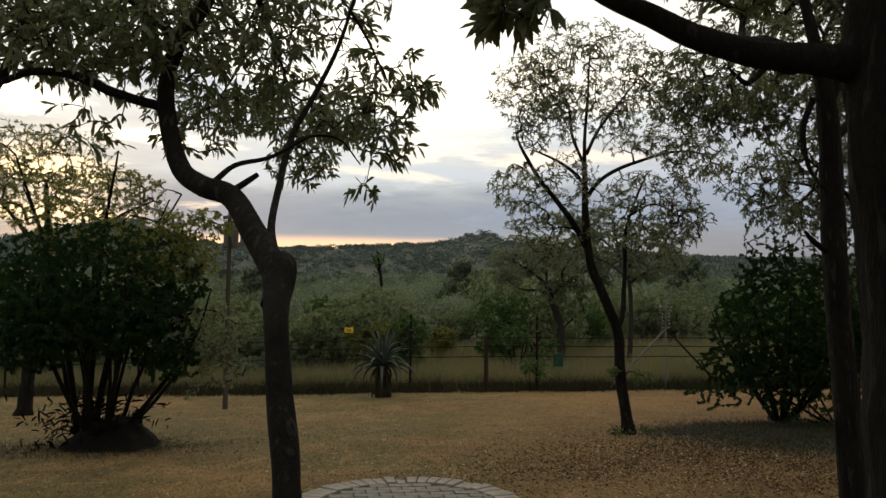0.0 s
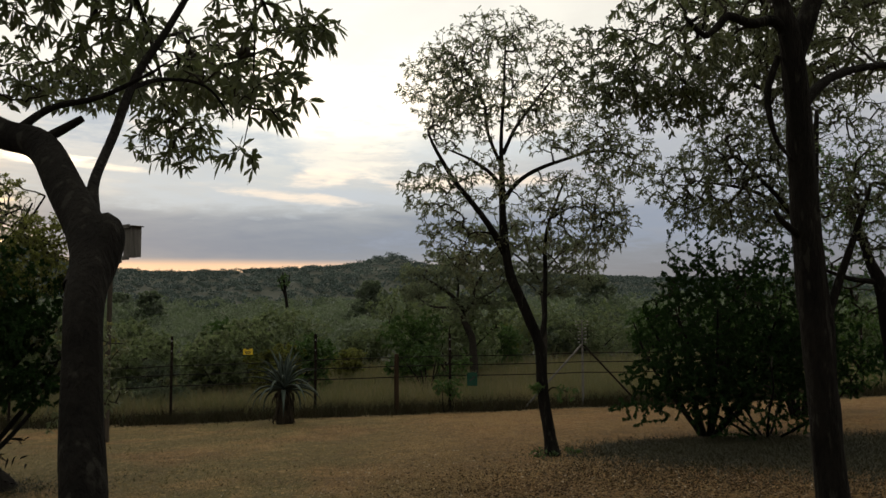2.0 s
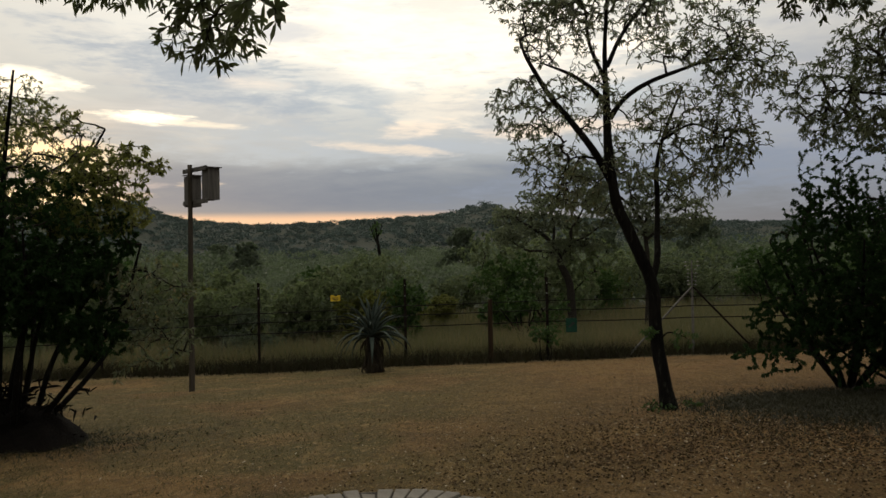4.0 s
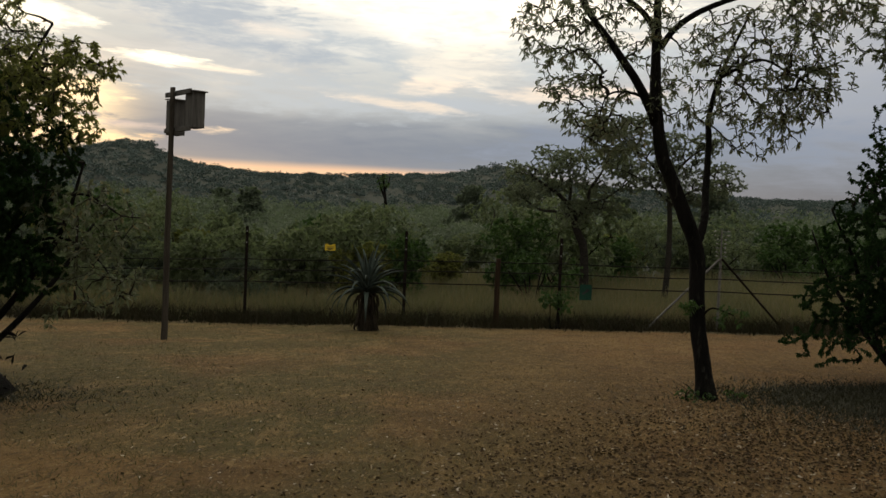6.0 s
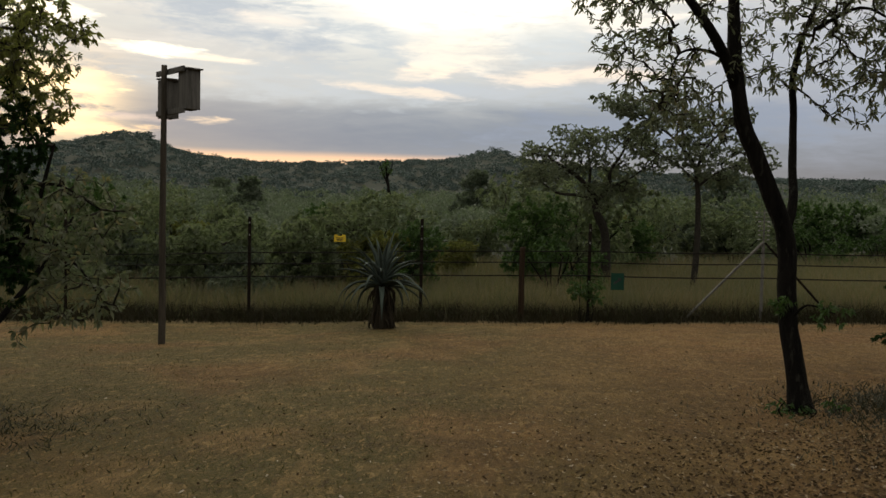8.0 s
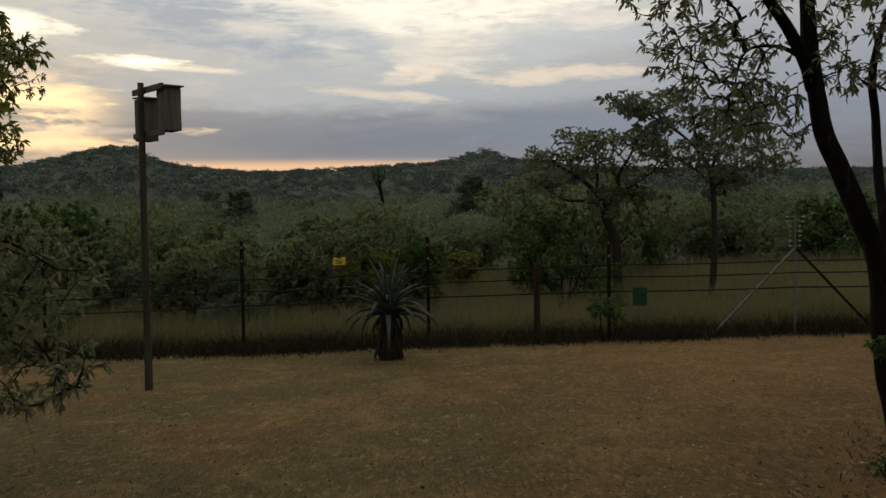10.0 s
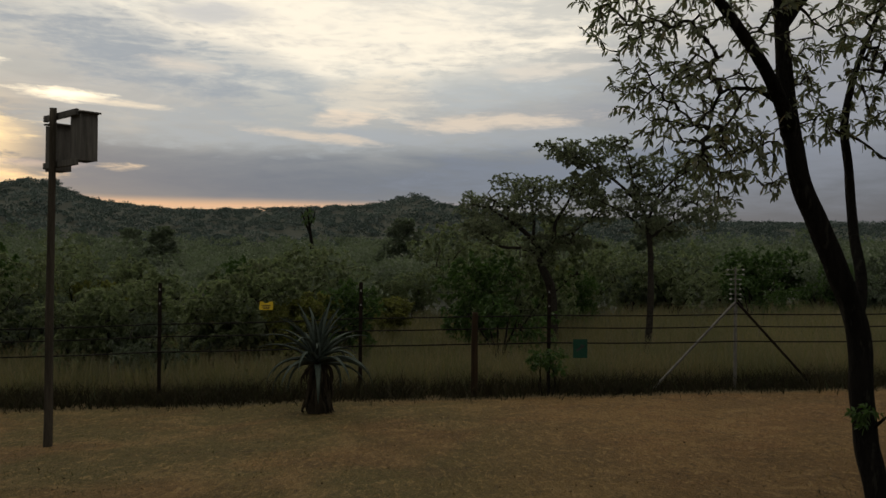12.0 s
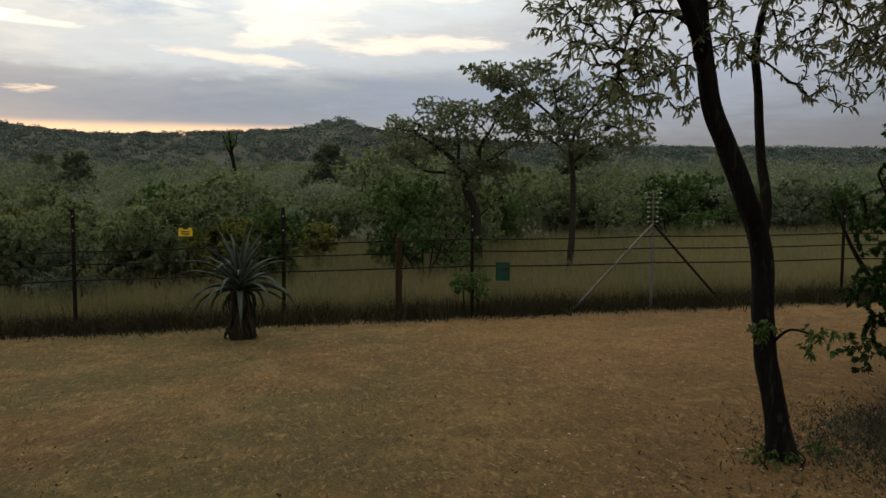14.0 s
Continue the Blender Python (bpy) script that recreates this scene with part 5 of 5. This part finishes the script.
def fence():
    root = thing("wire_fence", "tall rusty-posted wire fence strung with dark cables", "fence", (0, FENCE_Y, 0))
    for x, top in POSTS:
        z = gz(x, FENCE_Y)
        bm = bmesh.new()
        box(bm, (0.068, 0.008, top - z + 0.3), pose(x, 0, (top + z - 0.3) / 2, 0, 0, 6))
        box(bm, (0.006, 0.040, top - z + 0.3), pose(x, 0.022, (top + z - 0.3) / 2, 0, 0, 6))
        p = part("post", bm, M_STEEL, root)
        for h in (1.60, 1.86):
            bm = bmesh.new()
            rod(bm, (x, -0.012, h - 0.018), (x, -0.012, h + 0.018), 0.014, 0.010)
            part("insulator", bm, M_INSUL, p, "white insulator")
    xs = [p[0] for p in POSTS]
    for h, r in ((0.95, 0.0125), (1.23, 0.0115), (1.46, 0.0115), (1.66, 0.0022), (1.92, 0.0022)):
        pts = []
        for a, b in zip(sorted(xs + [5.24]), sorted(xs + [5.24])[1:]):
            for t in np.linspace(0, 1, 8, endpoint=False):
                x = a + (b - a) * t
                pts.append((x, -0.02, h - 0.05 + x * (0.012 if x > 0 else 0.034) - 0.022 * 4 * t * (1 - t), r))
        pts = np.array(pts)
        V, F = tube(pts, 6)
        part("cable", quads("cable", V, F, M_WIRE, True), M_WIRE, root, "dark sagging cable")


fence()


def strain_post():
    x, y = 5.24, FENCE_Y
    z = gz(x, y)
    root = thing("strain_post", "galvanised fence strain post with two stays and rows of insulators", "fence post", (x, y, z))
    part("upright", rod(bmesh.new(), (0, 0, -0.3), (0, 0, 1.62), 0.032, sides=12), M_GALV, root)
    part("upper_tube", rod(bmesh.new(), (0, 0, 1.55), (0, 0, 2.28), 0.016), M_GALV, root)
    part("stay", rod(bmesh.new(), (-0.02, -0.03, 1.62), (-1.57, 0.02, -0.04), 0.026, sides=12), M_GALV, root, "pale galvanised stay")
    part("stay", rod(bmesh.new(), (0.02, -0.03, 1.62), (1.56, 0.02, -0.02), 0.024, sides=12), M_STEEL, root, "dark rusty stay")
    for i in range(7):
        h = 1.68 + i * 0.092
        w = 0.09 if i < 5 else 0.15
        arm = part("cross_arm", rod(bmesh.new(), (-w, 0, h), (w, 0, h), 0.005), M_GALV, root)
        for s in (-1, 1):
            bm = bmesh.new()
            rod(bm, (s * w - 0.026, 0, h), (s * w + 0.026, 0, h), 0.012, 0.009)
            rod(bm, (s * w - 0.007, 0, h), (s * w + 0.007, 0, h), 0.019)
            part("insulator", bm, M_INSUL, arm, "white bobbin insulator")


strain_post()


def wooden_post():
    x, y = 0.32, 24.0
    z = gz(x, y)
    root = thing("wooden_post", "thick brown wooden fence post", "fence post", (x, y, z))
    p = spline([(0, 0, -0.2, 0.068), (0.005, 0, 0.5, 0.064), (0.0, 0, 1.0, 0.060), (0.01, 0, 1.5, 0.056), (0.01, 0, 1.53, 0.048)], 4)
    V, F = tube(p, 12, 0.06, 3.3)
    part("pole", quads("pole", V, F, M_FENCE_POST, True), M_FENCE_POST, root)


wooden_post()


def sign(name, label, at, w, h, face, kind):
    root = thing(name, label, "sign", at)
    bm = bmesh.new()
    box(bm, (w, 0.004, h), bevel=0.0015)
    part("plate", bm, face, root)
    if kind == "warning":
        for s in (-1, 1):
            bm = box(bmesh.new(), (w * 0.3, 0.004, h * 0.22), pose(s * w * 0.33, 0, h * 0.60))
            part("ear", bm, face, root)
        bm = bmesh.new()
        for dz, f in ((h * 0.16, 0.66), (-h * 0.08, 0.6), (-h * 0.27, 0.44)):
            box(bm, (w * f, 0.002, h * 0.11), pose(0, -0.004, dz))
        part("print", bm, M_BLACK, root, "black lines of print")
    else:
        bm = bmesh.new()
        box(bm, (w * 0.62, 0.002, h * 0.12), pose(0.0, -0.004, h * 0.02, 0, -35, 0))
        box(bm, (w * 0.28, 0.002, h * 0.10), pose(w * 0.16, -0.004, h * 0.16, 0, 20, 0))
        part("print", bm, M_BLACK, root, "dark slanting emblem")
    for s in (-1, 1):
        part("wire_tie", rod(bmesh.new(), (s * w * 0.42, 0.006, h * 0.38), (s * w * 0.42, 0.02, h * (0.5 if kind != "warning" else 0.72)), 0.003), M_STEEL, root)
    return root


sign("warning_sign", "small yellow warning sign hung on a fence wire", (-3.50, FENCE_Y - 0.045, 1.56), 0.245, 0.125, M_YELLOW, "warning")
sign("green_sign", "dark teal sign hung on fence cables", (2.30, FENCE_Y - 0.05, 0.815), 0.27, 0.35, M_TEAL, "plain")


# ---------------------------------------------------------------- aloe
def aloe():
    at = on(-2.36, 22.35)
    root = thing("aloe", "large grey-green aloe with arching leaves over a dry skirt", "aloe", at)
    V, F = tube(spline([(0, 0, -0.1, 0.15), (0.01, 0, 0.3, 0.13), (0, 0.01, 0.7, 0.11), (0, 0, 0.95, 0.07)], 5), 12, 0.2, 1.2)
    part("stem", quads("stem", V, F, M_ALOE_DRY, True), M_ALOE_DRY, root)
    r = random.Random(4)
    skirt = []
    for i in range(110):
        a, h = r.uniform(0, 2 * math.pi), r.uniform(0.16, 0.86)
        c, s = math.cos(a), math.sin(a)
        L, out = r.uniform(0.22, 0.45), r.uniform(0.11, 0.26)
        skirt.append(tube(spline([(c * 0.09, s * 0.09, h, 0.024), (c * out * 0.85, s * out * 0.85, h - 0.2 * L, 0.022), (c * out, s * out, max(h - 0.65 * L, 0.05), 0.014), (c * (out + r.uniform(-.06, .05)), s * out, max(h - L, 0.02), 0.003)], 3), 5))
    V, F = join(skirt)
    part("dry_skirt", quads("dry_skirt", V, F, M_ALOE_DRY, True), M_ALOE_DRY, root, "hanging dry dead leaves", "stuff")
    n = 46
    for i in range(n):
        a = i * 2.39996 + r.uniform(-0.2, 0.2)
        up = i / (n - 1)
        # outer leaves start level and arch down, inner ones stand up
        ang = radians(4 + 80 * up ** 0.85 + r.uniform(-9, 9))
        L = (1.10 - 0.20 * up) * r.uniform(0.85, 1.1)
        bend = radians(11.0 - 7.5 * up + r.uniform(-1.5, 2.5))
        c, s = math.cos(a), math.sin(a)
        h0 = 0.80 + 0.17 * up
        bm = bmesh.new()
        rows = []
        seg = 10
        x, z = 0.05, 0.0
        for k in range(seg + 1):
            f = k / seg
            w = 0.066 * (1 - f) ** 0.8 * (0.85 + 0.7 * f * (1 - f)) + 0.003
            nx, nz = -math.sin(ang), math.cos(ang)
            row = []
            for q, e in ((-1, 0.42), (0, 0.0), (1, 0.42), (0, -0.42)):
                u, v = x + nx * e * w, z + nz * e * w
                row.append(bm.verts.new((c * u - s * q * w, s * u + c * q * w, h0 + v)))
            rows.append(row)
            x += math.cos(ang) * L / seg
            z += math.sin(ang) * L / seg
            ang -= bend * (0.6 + 0.8 * f)
        for k in range(seg):
            for q in range(4):
                fc = bm.faces.new((rows[k][q], rows[k][(q + 1) % 4], rows[k + 1][(q + 1) % 4], rows[k + 1][q]))
                fc.smooth = True
        bm.faces.new(rows[0])
        bmesh.ops.recalc_face_normals(bm, faces=bm.faces[:])
        part("leaf", bm, M_ALOE, root)


aloe()


# ---------------------------------------------------------------- nest boxes on a pole
def nest_boxes():
    x, y = -5.755, 20.27
    z = gz(x, y) - 0.03
    root = thing("nest_box_pole", "two weathered wooden nest boxes on a tall rough pole", "nest boxes", (x, y, z))
    top = 4.475 - z
    p = spline([(0, 0, -0.2, 0.062), (0.01, 0, 0.6, 0.057), (0.005, 0, 1.8, 0.053), (0.015, 0, 3.2, 0.049), (0.02, 0, top, 0.046)], 6)
    V, F = tube(p, 12, 0.05, 6.1)
    part("pole", quads("pole", V, F, M_POST, True), M_POST, root)
    turn = pose(0.02, 0, 0, 0, 0, -44)
    for h in (top - 0.10, top - 0.76):
        bm = box(bmesh.new(), (1.0, 0.05, 0.085), turn @ pose(0.07, 0.072, h), 0.006)
        part("rail", bm, M_BOX, root)
    for cx, dy, hi in ((-0.32, 0.216, top - 0.19), (0.46, 0.216, top - 0.10)):
        w, d, h = 0.30, 0.235, 0.64
        m = turn @ pose(cx, dy, hi - h / 2)
        b = part("box", box(bmesh.new(), (w - 0.04, d - 0.04, h - 0.05), m), M_BOX, root)
        for s in (-1, 1):
            part("side_board", box(bmesh.new(), (0.018, d, h), m @ pose(s * (w / 2 - 0.009), 0, 0), 0.003), M_BOX, b)
            part("face_board", box(bmesh.new(), (w - 0.038, 0.018, h - 0.01), m @ pose(0, s * (d / 2 - 0.012), -0.003), 0.003), M_BOX, b)
        part("roof_board", box(bmesh.new(), (w + 0.07, d + 0.05, 0.022), m @ pose(0.02, 0, h / 2 + 0.011, 0, 3, 0), 0.004), M_BOX, b)


nest_boxes()


# ---------------------------------------------------------------- round brick platform
def platform():
    cx, cy, top, R = DISC
    root = thing("brick_platform", "low round platform paved with grey bricks", "platform", (cx, cy, top))
    z0 = gz(cx, cy) - top - 0.12
    bm = bmesh.new()
    bmesh.ops.create_cone(bm, cap_ends=True, segments=72, radius1=R - 0.012, radius2=R - 0.012, depth=-z0 - 0.012, matrix=pose(0, 0, (z0 - 0.012) / 2))
    part("core", bm, M_MORTAR, root)
    rim, L = 54, 0.215
    bm = bmesh.new()
    w0, w1 = 2 * math.pi * (R - L) / rim - 0.012, 2 * math.pi * R / rim - 0.012
    vs = [bm.verts.new(v) for v in ((R - L, -w0 / 2, -0.06), (R, -w1 / 2, -0.06), (R, w1 / 2, -0.06), (R - L, w0 / 2, -0.06), (R - L, -w0 / 2, 0), (R, -w1 / 2, 0), (R, w1 / 2, 0), (R - L, w0 / 2, 0))]
    for f in ((3, 2, 1, 0), (4, 5, 6, 7), (0, 1, 5, 4), (1, 2, 6, 5), (2, 3, 7, 6), (3, 0, 4, 7)):
        bm.faces.new([vs[i] for i in f])
    bmesh.ops.bevel(bm, geom=[e for e in bm.edges if max(v.co.z for v in e.verts) > -0.01], offset=0.006, segments=1, affect="EDGES")
    me = bpy.data.meshes.new("rim_brick")
    bm.to_mesh(me)
    bm.free()
    me.materials.append(M_RIM)
    r = random.Random(12)
    for i in range(rim):
        b = part("rim_brick", me, M_RIM, root)
        b.matrix_basis = pose(0, 0, r.uniform(-0.003, 0.003), r.uniform(-.6, .6), r.uniform(-.6, .6), 360 * i / rim)
    bm = box(bmesh.new(), (0.212, 0.098, 0.06), pose(0, 0, -0.03))
    bmesh.ops.bevel(bm, geom=[e for e in bm.edges if max(v.co.z for v in e.verts) > -0.01], offset=0.005, segments=1, affect="EDGES")
    me = bpy.data.meshes.new("brick")
    bm.to_mesh(me)
    bm.free()
    me.materials.append(M_BRICK)
    inner = R - L - 0.012
    for j in range(-12, 13):
        for i in range(-6, 7):
            x, y = (i + 0.5 * (j % 2)) * 0.224, j * 0.110
            far = math.hypot(abs(x) + 0.106, abs(y) + 0.049)
            if far < inner:
                b = part("brick", me, M_BRICK, root)
            elif math.hypot(max(abs(x) - 0.106, 0), max(abs(y) - 0.049, 0)) < inner - 0.05:
                # bricks cut to the curve
                lo, hi = x - 0.106, x + 0.106
                edge = inner * inner - (abs(y) + 0.049) ** 2
                if edge <= 0:
                    continue
                lim = math.sqrt(edge)
                lo, hi = max(lo, -lim), min(hi, lim)
                if hi - lo < 0.03:
                    continue
                b = part("cut_brick", box(bmesh.new(), (hi - lo, 0.098, 0.06), pose((lo + hi) / 2 - x, 0, -0.03)), M_BRICK, root)
            else:
                continue
            b.matrix_basis = pose(0, 0, 0, 0, 0, 12) @ pose(x, y, r.uniform(-0.004, 0.003), r.uniform(-.8, .8), r.uniform(-.5, .5), r.uniform(-.7, .7))


DISC = (-0.42, 8.14, 0.87, 0.99)
platform()
